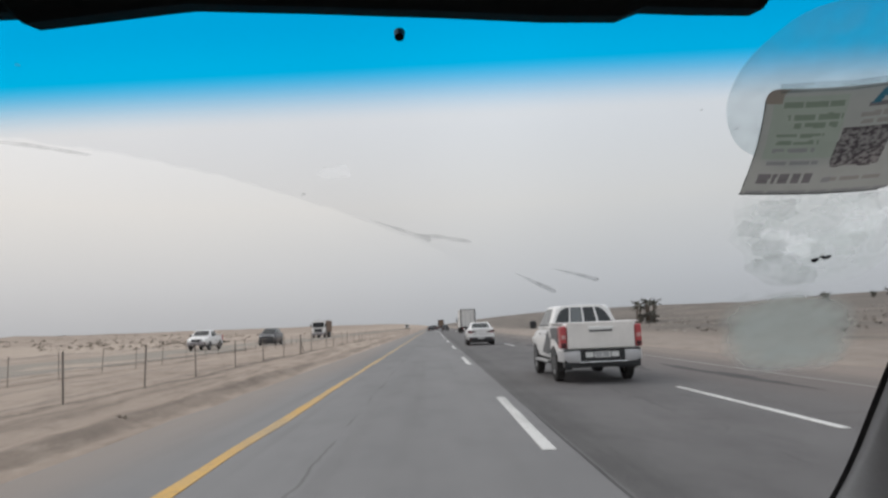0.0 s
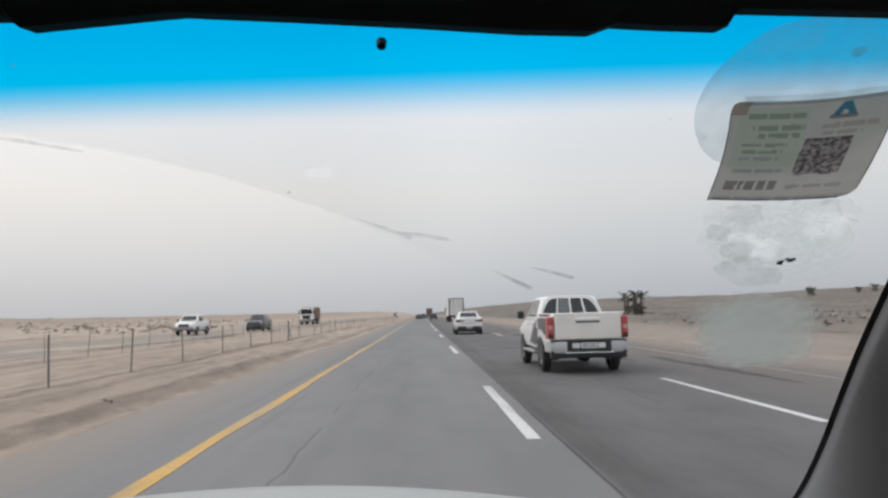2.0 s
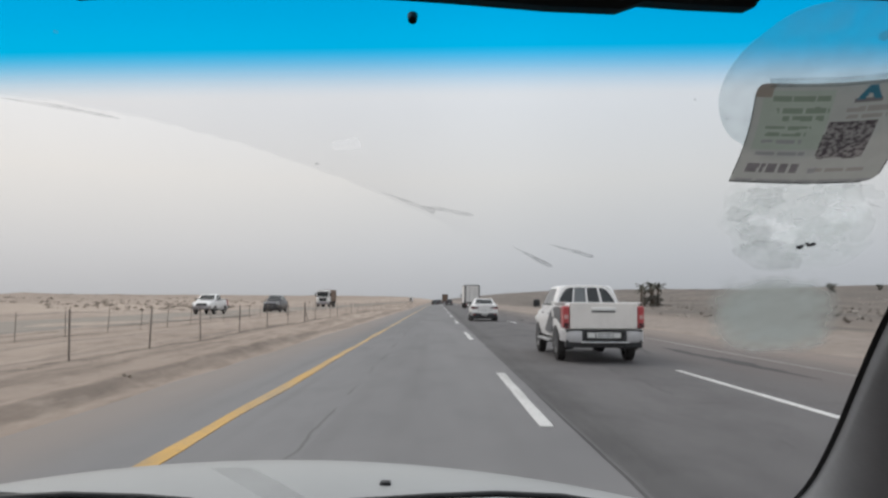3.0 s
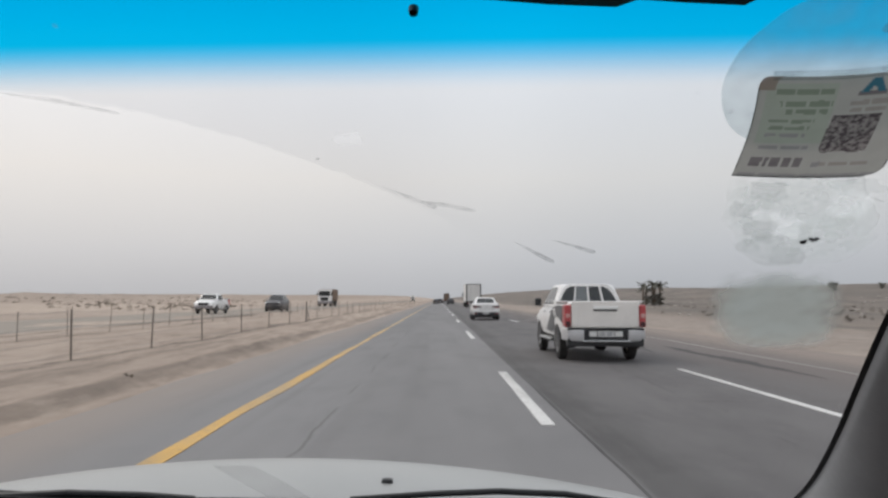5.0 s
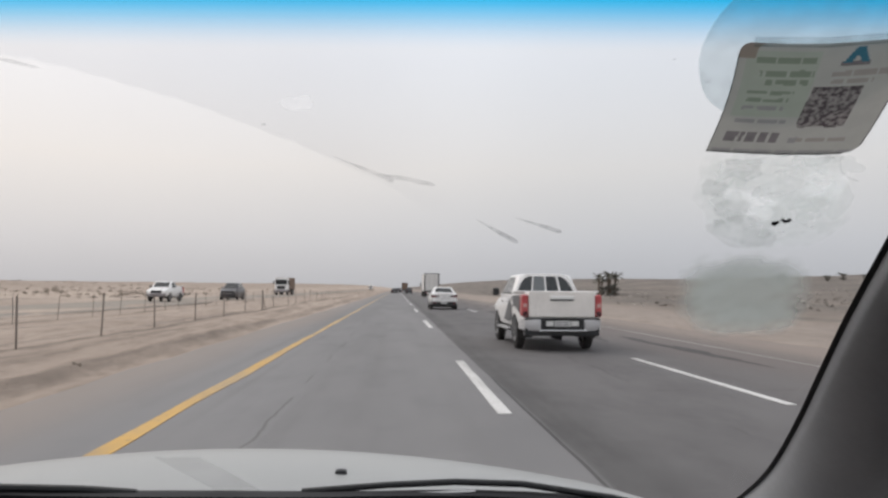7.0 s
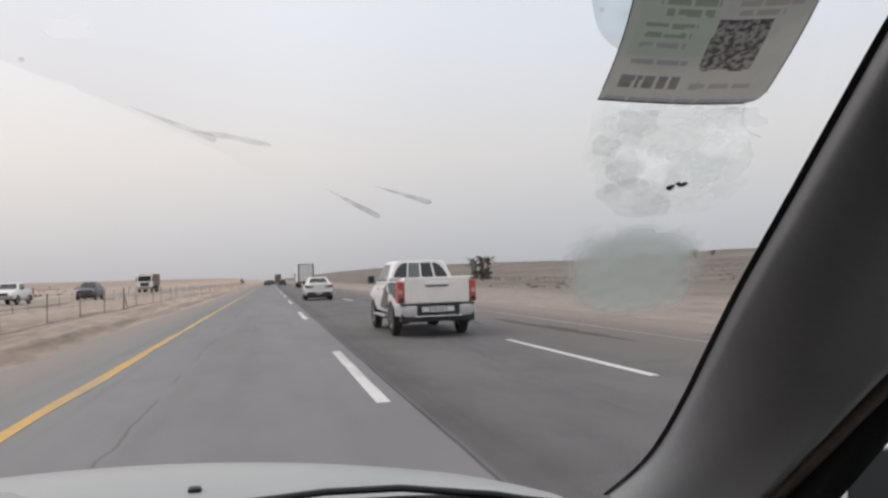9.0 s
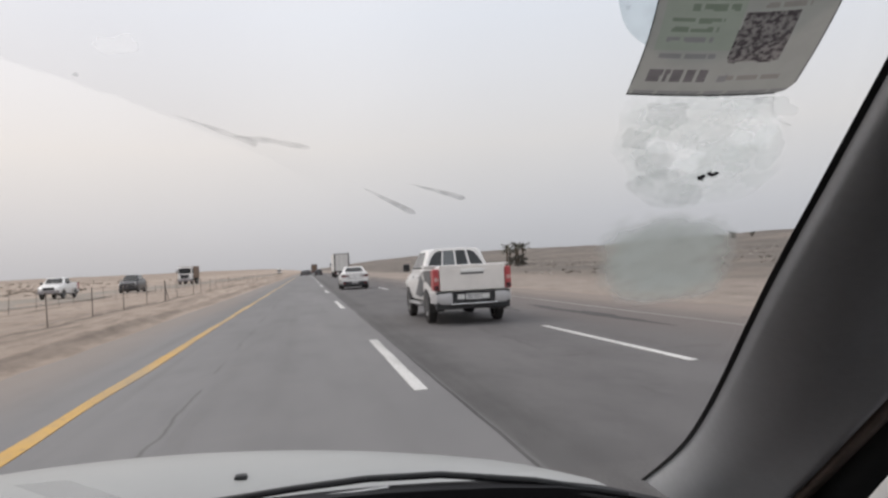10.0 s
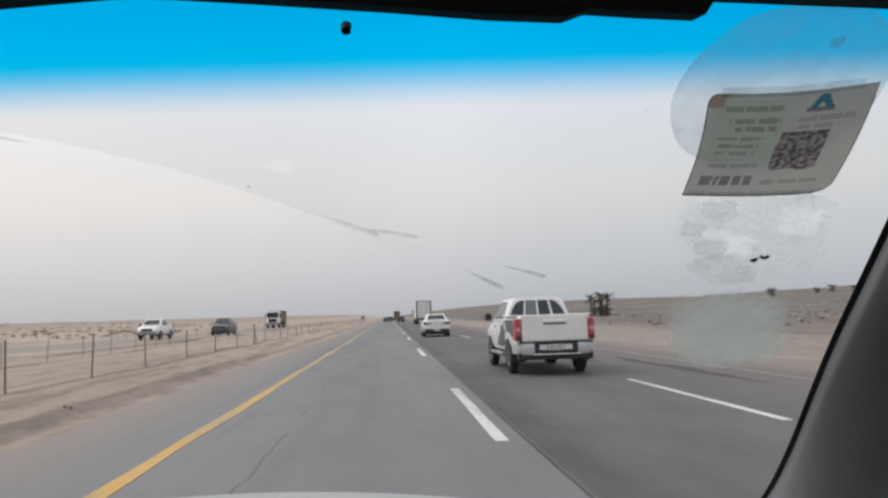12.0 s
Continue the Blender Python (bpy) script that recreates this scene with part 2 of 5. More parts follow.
def worn_paint(name, color, under, faded=None):
    """Road paint, chipped through to the asphalt."""
    m, g, b = blank(name)
    co = g.n.new("ShaderNodeTexCoord").outputs["Object"]
    chips = g.step(g.noise(co, 9.0, 8, 0.75), 0.53, 0.65)
    stain = g.noise(g.stretch(co, (1.0, 0.15, 1.0)), 2.0, 4)
    c = color
    if faded:
        # bleached stretches and a dusty film that thickens and thins along the line
        long_wear = g.noise(g.stretch(co, (0.2, 1.0, 1.0)), 0.16, 5, 0.6)
        c = g.mix(g.math("MULTIPLY", g.step(long_wear, 0.40, 0.62), 0.75), c, faded)
        # paler further on: distance haze is painted into the line's colour
        along = g.n.new("ShaderNodeSeparateXYZ")
        g.l.new(co, along.inputs[0])
        c = g.mix(g.step(along.outputs["Y"], 9.0, 40.0, 0.0, 0.8), c, faded)
    c = g.mix(g.math("MULTIPLY", chips, 0.75), c, under)
    c = g.mix(g.math("MULTIPLY", g.step(stain, 0.40, 0.66), 0.5), c, under)
    g.put(b.inputs["Base Color"], c)
    b.inputs["Roughness"].default_value = 0.7
    return m


def windshield_material():
    """Clear glass with a blue shade band, and a dust film outside the wiper's sweep."""
    m, g, b = blank("windshield_glass")
    g.n.remove(b)
    out = g.n["Material Output"]
    co = g.n.new("ShaderNodeTexCoord").outputs["Object"]
    sep = g.n.new("ShaderNodeSeparateXYZ")
    g.l.new(co, sep.inputs[0])
    x, y = sep.outputs["X"], sep.outputs["Y"]
    edge = g.math("ADD", y, g.math("MULTIPLY", x, 0.022))
    band = g.step(edge, 0.481, 0.440)
    deep = g.step(edge, 0.445, 0.405)
    tint = g.mix(band, (1.0, 1.0, 1.0), (0.010, 0.585, 0.97))
    tint = g.mix(deep, tint, (0.005, 0.50, 0.90))
    # upper limit of the wiper's sweep
    u = g.math("ADD", x, 0.33)
    arc = g.math("ADD", g.math("MULTIPLY_ADD", u, 0.107, 0.483), g.math("MULTIPLY", g.math("MULTIPLY", u, u), 0.857))
    rag = g.math("MULTIPLY_ADD", g.noise(co, 60.0, 4), 0.008, -0.004)
    above = g.step(g.math("SUBTRACT", g.math("ADD", arc, rag), y), -0.001, 0.004)
    fade = g.step(x, 0.06, -0.10)
    film = g.math("MULTIPLY", above, fade)
    cloud = g.noise(co, 14.0, 5)
    dust = g.math("MULTIPLY_ADD", cloud, 0.05, 0.0)
    dust = g.math("ADD", dust, g.math("MULTIPLY", film, 0.13))
    right = g.math("MULTIPLY", g.step(x, 0.0, 0.16), 0.045)
    dust = g.math("ADD", dust, right)
    dusty = g.mix(dust, tint, (0.28, 0.305, 0.36), "MULTIPLY")
    clear = g.n.new("ShaderNodeBsdfTransparent")
    g.l.new(dusty, clear.inputs["Color"])
    gloss = g.n.new("ShaderNodeBsdfGlossy")
    gloss.inputs["Roughness"].default_value = 0.05
    mx = g.n.new("ShaderNodeMixShader")
    mx.inputs[0].default_value = 0.02
    g.l.new(clear.outputs[0], mx.inputs[1])
    g.l.new(gloss.outputs[0], mx.inputs[2])
    g.l.new(mx.outputs[0], out.inputs["Surface"])
    return m


def film_material(name, color, cover, scale=60.0, spread=0.25, soft=None, through_light=0.5, crinkle=0.0, tint=(1, 1, 1)):
    """A thin, patchy see-through layer on the glass: adhesive, smears, plastic."""
    m, g, b = blank(name)
    g.n.remove(b)
    out = g.n["Material Output"]
    co = g.n.new("ShaderNodeTexCoord").outputs["Object"]
    n = g.noise(co, scale, 2.5, 0.5)
    k = g.math("MULTIPLY_ADD", g.step(n, 0.30, 0.70), spread, cover - spread / 2, clamp=True)
    if crinkle:
        # crumpled facets, each of its own thickness
        vor = g.n.new("ShaderNodeTexVoronoi")
        vor.inputs["Scale"].default_value = crinkle
        warp = g.n.new("ShaderNodeTexNoise")
        warp.inputs["Scale"].default_value, warp.inputs["Detail"].default_value = crinkle * 0.9, 2.0
        g.l.new(co, warp.inputs["Vector"])
        g.l.new(g.mix(0.03, co, warp.outputs["Color"]), vor.inputs["Vector"])
        tone = g.n.new("ShaderNodeSeparateColor")
        g.l.new(vor.outputs["Color"], tone.inputs[0])
        k = g.math("ADD", k, g.math("MULTIPLY_ADD", tone.outputs[0], 0.34, -0.17), clamp=True)
    if soft:
        # fades out towards the patch's edge: centre x, y, radii and lean
        cx, cy, rx, ry, lean = soft
        sep = g.n.new("ShaderNodeSeparateXYZ")
        g.l.new(co, sep.inputs[0])
        dy = g.math("SUBTRACT", sep.outputs["Y"], cy)
        dx = g.math("SUBTRACT", g.math("SUBTRACT", sep.outputs["X"], cx), g.math("MULTIPLY", dy, lean))
        q = g.math("ADD", g.math("POWER", g.math("ABSOLUTE", g.math("DIVIDE", dx, rx)), 3.0), g.math("POWER", g.math("ABSOLUTE", g.math("DIVIDE", dy, ry)), 3.0))
        q = g.math("ADD", q, g.math("MULTIPLY_ADD", g.noise(co, 40.0, 1), 0.7, -0.35))
        k = g.math("MULTIPLY", k, g.step(q, 1.0, 0.0))
    clear = g.n.new("ShaderNodeBsdfTransparent")
    clear.inputs["Color"].default_value = (*tint, 1)
    dif = g.n.new("ShaderNodeBsdfDiffuse")
    dif.inputs["Color"].default_value = (*color, 1)
    tra = g.n.new("ShaderNodeBsdfTranslucent")
    tra.inputs["Color"].default_value = (*color, 1)
    half = g.n.new("ShaderNodeMixShader")
    half.inputs[0].default_value = through_light
    g.l.new(dif.outputs[0], half.inputs[1])
    g.l.new(tra.outputs[0], half.inputs[2])
    mx = g.n.new("ShaderNodeMixShader")
    g.l.new(k, mx.inputs[0])
    g.l.new(clear.outputs[0], mx.inputs[1])
    g.l.new(half.outputs[0], mx.inputs[2])
    g.l.new(mx.outputs[0], out.inputs["Surface"])
    return m


def paper_material(name, color, through_light=0.5, vary=0.06):
    m, g, b = blank(name)
    g.n.remove(b)
    out = g.n["Material Output"]
    co = g.n.new("ShaderNodeTexCoord").outputs["Object"]
    n = g.noise(co, 70.0, 5)
    c = g.mix(g.math("MULTIPLY", g.step(n, 0.4, 0.65), vary * 4), color, tuple(v * 0.8 for v in color))
    dif = g.n.new("ShaderNodeBsdfDiffuse")
    tra = g.n.new("ShaderNodeBsdfTranslucent")
    g.l.new(c, dif.inputs["Color"])
    g.l.new(c, tra.inputs["Color"])
    mx = g.n.new("ShaderNodeMixShader")
    mx.inputs[0].default_value = through_light
    g.l.new(dif.outputs[0], mx.inputs[1])
    g.l.new(tra.outputs[0], mx.inputs[2])
    g.l.new(mx.outputs[0], out.inputs["Surface"])
    return m


def mottled_material():
    """Faded dark print with the card showing through in patches."""
    m, g, b = blank("mottled_print")
    g.n.remove(b)
    out = g.n["Material Output"]
    co = g.n.new("ShaderNodeTexCoord").outputs["Object"]
    c = g.mix(g.step(g.noise(co, 270.0, 3), 0.38, 0.62), (0.085, 0.072, 0.077), (0.275, 0.255, 0.248))
    dif = g.n.new("ShaderNodeBsdfDiffuse")
    tra = g.n.new("ShaderNodeBsdfTranslucent")
    g.l.new(c, dif.inputs["Color"])
    g.l.new(c, tra.inputs["Color"])
    mx = g.n.new("ShaderNodeMixShader")
    mx.inputs[0].default_value = 0.45
    g.l.new(dif.outputs[0], mx.inputs[1])
    g.l.new(tra.outputs[0], mx.inputs[2])
    g.l.new(mx.outputs[0], out.inputs["Surface"])
    return m


def tint_material():
    m, g, b = blank("tinted_glass")
    g.n.remove(b)
    clear, gloss, mx = g.n.new("ShaderNodeBsdfTransparent"), g.n.new("ShaderNodeBsdfGlossy"), g.n.new("ShaderNodeMixShader")
    clear.inputs["Color"].default_value = (0.30, 0.31, 0.31, 1)
    gloss.inputs["Roughness"].default_value = 0.05
    mx.inputs[0].default_value = 0.06
    g.l.new(clear.outputs[0], mx.inputs[1])
    g.l.new(gloss.outputs[0], mx.inputs[2])
    g.l.new(mx.outputs[0], g.n["Material Output"].inputs["Surface"])
    return m


def leaf_material(name, c1, c2):
    m, g, b = blank(name)
    geo = g.n.new("ShaderNodeNewGeometry")
    g.put(b.inputs["Base Color"], g.mix(geo.outputs["Random Per Island"], c1, c2))
    b.inputs["Roughness"].default_value = 0.8
    return m


M_SAND = sand_material()
M_ROAD = asphalt_material()
M_OLDROAD = mat("sandy_asphalt", (0.27, 0.235, 0.20), 0.95, vary=0.18, scale=0.5, bump=0.3)
M_WHITE_LINE = worn_paint("white_road_paint", (0.64, 0.63, 0.615), (0.2, 0.19, 0.18))
M_FAINT_LINE = worn_paint("faded_white_road_paint", (0.31, 0.29, 0.272), (0.19, 0.18, 0.165))
M_YELLOW = worn_paint("yellow_road_paint", (0.60, 0.345, 0.065), (0.22, 0.19, 0.15), (0.43, 0.315, 0.175))
M_PATCH = mat("tar_patch", (0.062, 0.056, 0.056), 0.85, vary=0.3, scale=3, bump=0.3)
M_SHIELD = windshield_material()
M_CARPAINT = mat("white_car_paint", (0.335, 0.34, 0.335), 0.45, vary=0.05, scale=3, coat=0.15)
M_TRIM = mat("grey_pillar_trim", (0.44, 0.447, 0.462), 0.42, vary=0.06, scale=14, bump=0.04, bump_scale=300)
M_SEAL = mat("black_rubber", (0.012, 0.012, 0.013), 0.6, bump=0.05)
M_LINER = mat("dark_headliner", (0.010, 0.010, 0.011), 0.95, vary=0.2, scale=20, bump=0.1, bump_scale=200)
M_DASH = mat("dark_dashboard", (0.085, 0.068, 0.066), 0.7, vary=0.15, scale=12, bump=0.1, bump_scale=250)
M_PLASTIC = mat("black_plastic", (0.02, 0.021, 0.023), 0.5, vary=0.2, scale=10, bump=0.08)
M_COWL = mat("black_cowl_plastic", (0.010, 0.010, 0.012), 0.7, vary=0.2, scale=10, spec=0.25)
M_DOORTRIM = mat("brown_door_seal", (0.19, 0.145, 0.12), 0.75, vary=0.2, scale=16)
M_STEEL = mat("bright_steel", (0.6, 0.6, 0.6), 0.3, metal=1.0)
M_CHROME = mat("bright_chrome", (0.72, 0.72, 0.72), 0.22, metal=1.0)
M_WHITE = mat("dusty_white_paint", (0.80, 0.79, 0.78), 0.35, vary=0.07, scale=2.5, coat=0.3)
M_TAILGATE = mat("dusty_cream_white_paint", (0.80, 0.765, 0.725), 0.45, vary=0.10, scale=2.0)
M_DARKPAINT = mat("dark_car_paint", (0.035, 0.035, 0.04), 0.4, vary=0.2, scale=3, coat=0.3)
M_GREYPAINT = mat("grey_paint", (0.27, 0.25, 0.26), 0.5, vary=0.15, scale=2)
M_GLASS = mat("dark_window_glass", (0.022, 0.025, 0.027), 0.12, spec=0.5)
M_TINT = tint_material()
M_PALEGLASS = mat("pale_rear_window_glass", (0.10, 0.11, 0.115), 0.12, spec=0.9)
M_TYRE = mat("tyre_rubber", (0.030, 0.028, 0.027), 0.9, vary=0.25, scale=12)
M_RIM = mat("alloy_rim", (0.42, 0.42, 0.42), 0.4, metal=0.8, vary=0.2, scale=12)
M_REDLAMP = mat("red_lamp", (0.44, 0.062, 0.068), 0.3, vary=0.15, scale=12, coat=0.4)
M_DARKLAMP = mat("dark_red_lamp", (0.06, 0.018, 0.022), 0.25, coat=0.4)
M_BUMPER = mat("pale_silver_paint", (0.50, 0.495, 0.50), 0.35, vary=0.12, scale=2.5)
M_PINKLAMP = mat("pink_lamp_lens", (0.56, 0.33, 0.31), 0.3)
M_CLEARLAMP = mat("pale_lamp", (0.82, 0.82, 0.80), 0.2, coat=0.5)
M_PLATE = mat("number_plate", (0.68, 0.68, 0.66), 0.5, vary=0.06, scale=20)
M_BARS = mat("grey_print", (0.30, 0.30, 0.31), 0.7)
M_DECAL = mat("grey_black_decal", (0.085, 0.088, 0.095), 0.4, vary=0.25, scale=3)
M_CANVAS = mat("pale_truck_panel", (0.70, 0.69, 0.67), 0.6, vary=0.08, scale=1.5)
M_RUST = mat("brown_truck_panel", (0.17, 0.11, 0.075), 0.75, vary=0.25, scale=1.5)
M_POST = mat("rusty_fence_steel", (0.155, 0.128, 0.112), 0.8, vary=0.3, scale=8)
M_WIRE = mat("galvanised_wire", (0.24, 0.225, 0.21), 0.6, metal=0.3)
M_BARK = mat("bark", (0.15, 0.12, 0.095), 0.9, vary=0.3, scale=6)
# leaf colours are paled to carry the distance haze
M_LEAF = leaf_material("hazed_leaves", (0.115, 0.112, 0.094), (0.18, 0.175, 0.148))
M_SCRUB = leaf_material("dry_scrub", (0.17, 0.145, 0.115), (0.28, 0.235, 0.19))
M_SCRUB_DARK = leaf_material("grey_scrub", (0.135, 0.120, 0.102), (0.23, 0.205, 0.175))
M_STONE = mat("pale_rubble", (0.42, 0.39, 0.35), 0.9, vary=0.2, scale=2)
M_PAPER = paper_material("grey_card", (0.415, 0.41, 0.385), 0.45)
M_PRINT_DARK = paper_material("dark_print", (0.20, 0.185, 0.19), 0.45, 0.2)
M_PRINT_MOTTLED = mottled_material()
M_PRINT_GREEN = paper_material("green_print", (0.225, 0.265, 0.21), 0.45)
M_PRINT_GREY = paper_material("grey_print_on_card", (0.30, 0.295, 0.295), 0.45)
M_PRINT_PINK = paper_material("pinkish_print_on_card", (0.325, 0.303, 0.28), 0.45)
M_PRINT_PALE = paper_material("pale_green_print", (0.37, 0.40, 0.345), 0.45)
M_PRINT_TEAL = paper_material("teal_print", (0.06, 0.165, 0.225), 0.45)
M_STAIN = paper_material("brown_stain", (0.285, 0.24, 0.205), 0.45)
M_POUCH = film_material("clear_plastic", (0.31, 0.40, 0.44), 0.17, 38.0, 0.16, None, 0.5, 0.0, (0.80, 0.845, 0.86))
M_GLUE = film_material("adhesive_residue", (0.54, 0.58, 0.57), 0.42, 26.0, 0.16, (0.3165, 0.607, 0.074, 0.062, 0.5), 0.75, 62.0)
M_GLUE_DAB = film_material("adhesive_dab", (0.62, 0.65, 0.65), 0.22, 20.0, 0.18, None, 0.7)
M_GLUE_WHITE = film_material("white_adhesive", (0.95, 0.96, 0.98), 0.17, 24.0, 0.16, None, 0.9)
M_GLUE_DARK = film_material("grey_adhesive", (0.40, 0.43, 0.42), 0.20, 26.0, 0.18)
M_GLUE_PALE = film_material("thin_adhesive", (0.485, 0.525, 0.505), 0.90, 18.0, 0.16, (0.352, 0.742, 0.076, 0.073, 0.42))
M_SMUDGE = film_material("pale_smudge", (0.97, 0.97, 0.97), 0.22, 40.0, 0.14, None, 0.9)
M_STREAK = film_material("grey_streak", (0.36, 0.36, 0.36), 0.19, 12.0, 0.08)
M_SMEAR = film_material("dirt_smear", (0.14, 0.145, 0.15), 0.30, 90.0, 0.22)
M_SMEAR_FAINT = film_material("faint_dirt_smear", (0.22, 0.225, 0.23), 0.20, 90.0, 0.16)
M_SPECK = mat("black_speck", (0.012, 0.013, 0.02), 0.6)


# ---- mesh helpers ----
def part(name, bm, material, parent=None, label="", smooth=False):
    """Link a bmesh as one mesh object under a thing or a part."""
    me = bpy.data.meshes.new(name)
    bmesh.ops.recalc_face_normals(bm, faces=bm.faces)
    if smooth:
        for f in bm.faces:
            f.smooth = True
        for e in bm.edges:
            if e.calc_face_angle(0.0) > 0.65:
                e.smooth = False
    bm.to_mesh(me)
    bm.free()
    me.materials.append(material)
    ob = new(name, me)
    if parent:
        ob.parent = parent
    if label:
        tagged(ob, label)
    return ob


def thing(name, label, category, at=None, group="", kind=""):
    ob = new(name)
    ob.empty_display_size = 0.2
    if at is not None:
        ob.matrix_world = at
    return tagged(ob, label, category, group, kind)


def box(x0, x1, y0, y1, z0, z1, bevel=0.0, bm=None, seg=2):
    bm = bm or bmesh.new()
    v = [bm.verts.new((x, y, z)) for x in (x0, x1) for y in (y0, y1) for z in (z0, z1)]
    fs = [bm.faces.new([v[i] for i in q]) for q in ((0, 1, 3, 2), (4, 6, 7, 5), (0, 4, 5, 1), (2, 3, 7, 6), (0, 2, 6, 4), (1, 5, 7, 3))]
    if bevel:
        es = list({e for f in fs for e in f.edges})
        bmesh.ops.bevel(bm, geom=es, offset=bevel, segments=seg, affect="EDGES", profile=0.6)
    return bm


def loft(rings, bm=None, closed=True, caps=True):
    bm = bm or bmesh.new()
    vs = [[bm.verts.new(p) for p in r] for r in rings]
    n = len(rings[0])
    for a, b in zip(vs, vs[1:]):
        for i in range(n if closed else n - 1):
            j = (i + 1) % n
            bm.faces.new((a[i], a[j], b[j], b[i]))
    if closed and caps:
        bm.faces.new(vs[0][::-1])
        bm.faces.new(vs[-1])
    return bm


def tube(a, b, r0, r1=None, n=10, bm=None):
    a, b = Vector(a), Vector(b)
    r1 = r0 if r1 is None else r1
    q = (b - a).to_track_quat("Z", "Y")
    ring = lambda c, r: [c + q @ Vector((r * math.cos(k * math.tau / n), r * math.sin(k * math.tau / n), 0)) for k in range(n)]
    return loft([ring(a, r0), ring(b, r1)], bm)


def slab(corners, u0=0.0, u1=1.0, v0=0.0, v1=1.0, off=0.004, thick=0.006, bm=None):
    """A thin raised panel on the part u0..u1, v0..v1 of a four-cornered face (given so that its normal points out)."""
    a, b, c, d = (Vector(p) for p in corners)
    at = lambda u, v: (a * (1 - u) + b * u) * (1 - v) + (d * (1 - u) + c * u) * v
    q = [at(u0, v0), at(u1, v0), at(u1, v1), at(u0, v1)]
    n = (q[1] - q[0]).cross(q[3] - q[0]).normalized()
    bm = bm or bmesh.new()
    lo = [bm.verts.new(p + n * (off - thick)) for p in q]
    hi = [bm.verts.new(p + n * off) for p in q]
    bm.faces.new(hi)
    bm.faces.new(lo[::-1])
    for i in range(4):
        j = (i + 1) % 4
        bm.faces.new((lo[i], lo[j], hi[j], hi[i]))
    return bm


def wheel(parent, x, y, r, w, side):
    """A tyre with a dished rim; side is -1 for the left of the vehicle, 1 for the right."""
    n = 24
    prof = [(-0.5, 0.66), (-0.5, 0.9), (-0.38, 1.0), (0.38, 1.0), (0.5, 0.9), (0.5, 0.66)]
    rings = [[(x + a * w, y + r * b * math.cos(k * math.tau / n), r + r * b * math.sin(k * math.tau / n)) for a, b in prof] for k in range(n + 1)]
    bm = loft(rings, closed=True, caps=False)
    bmesh.ops.remove_doubles(bm, verts=bm.verts, dist=1e-4)
    tyre = part("wheel", bm, M_TYRE, parent)
    bm = tube((x - side * 0.2 * w, y, r), (x + side * 0.36 * w, y, r), 0.67 * r, 0.62 * r, 20)
    for k in range(6):
        a = k * math.tau / 6
        c, s = math.cos(a), math.sin(a)
        tube((x + side * 0.37 * w, y + c * 0.12 * r, r + s * 0.12 * r), (x + side * 0.40 * w, y + c * 0.6 * r, r + s * 0.6 * r), 0.09 * r, 0.07 * r, 6, bm)
    part("rim", bm, M_RIM, tyre)
    return tyre


def wheel_arch(parent, side, x_in, x_out, y, z, r):
    """The dark upper half of a wheel housing, a little proud of the body's side, with a lip round it."""
    n = 14
    arc = [(y + r * math.cos(math.pi * k / n), z + r * math.sin(math.pi * k / n)) for k in range(n + 1)]
    arc = [(y + r, z - 0.12)] + arc + [(y - r, z - 0.12)]
    return part("wheel_arch", loft([[(side * x_in, a, b) for a, b in arc], [(side * x_out, a, b) for a, b in arc]]), M_PLASTIC, parent)


def body_shell(stations, inset=0.06):
    """A vehicle's lower body: rows of y, half width, sill height, top height, with a shoulder and tumblehome."""
    rings = []
    for y, w, z0, z1 in stations:
        h = z1 - z0
        half = [(0.80 * w, z0), (0.97 * w, z0 + 0.12 * h), (w, z0 + 0.40 * h), (0.995 * w, z0 + 0.66 * h), (0.955 * w, z0 + 0.90 * h), (0.90 * w, z1 - 0.004), (0.5 * w, z1 + 0.012)]
        rings.append([(x, y, z) for x, z in half] + [(-x, y, z) for x, z in half[::-1]])
    return loft(rings)


def greenhouse(b0, b1, t0, t1, wb, wt, zb, zt):
    """Corners of a cab: the base runs from b0 to b1 in y, the roof from t0 to t1. Returns the mesh and its faces."""
    B = [(-wb, b0, zb), (wb, b0, zb), (wb, b1, zb), (-wb, b1, zb)]
    R = [(-wt, t0, zt), (wt, t0, zt), (wt, t1, zt), (-wt, t1, zt)]
    bm = bmesh.new()
    v = [bm.verts.new(p) for p in B + R]
    for q in ((0, 1, 5, 4), (1, 2, 6, 5), (2, 3, 7, 6), (3, 0, 4, 7), (4, 5, 6, 7), (3, 2, 1, 0)):
        bm.faces.new([v[i] for i in q])
    top = [e for e in bm.edges if sum(w in v[4:] for w in e.verts) >= 1]
    bmesh.ops.bevel(bm, geom=top, offset=0.10, segments=4, affect="EDGES", profile=0.5)
    rear = (B[0], B[1], R[1], R[0])
    right = (B[1], B[2], R[2], R[1])
    front = (B[2], B[3], R[3], R[2])
    left = (B[3], B[0], R[0], R[3])
    return bm, dict(rear=rear, right=right, front=front, left=left)


# ---- the ground ----
def ease(a, b, v):
    k = min(1.0, max(0.0, (v - a) / (b - a)))
    return k * k * (3 - 2 * k)


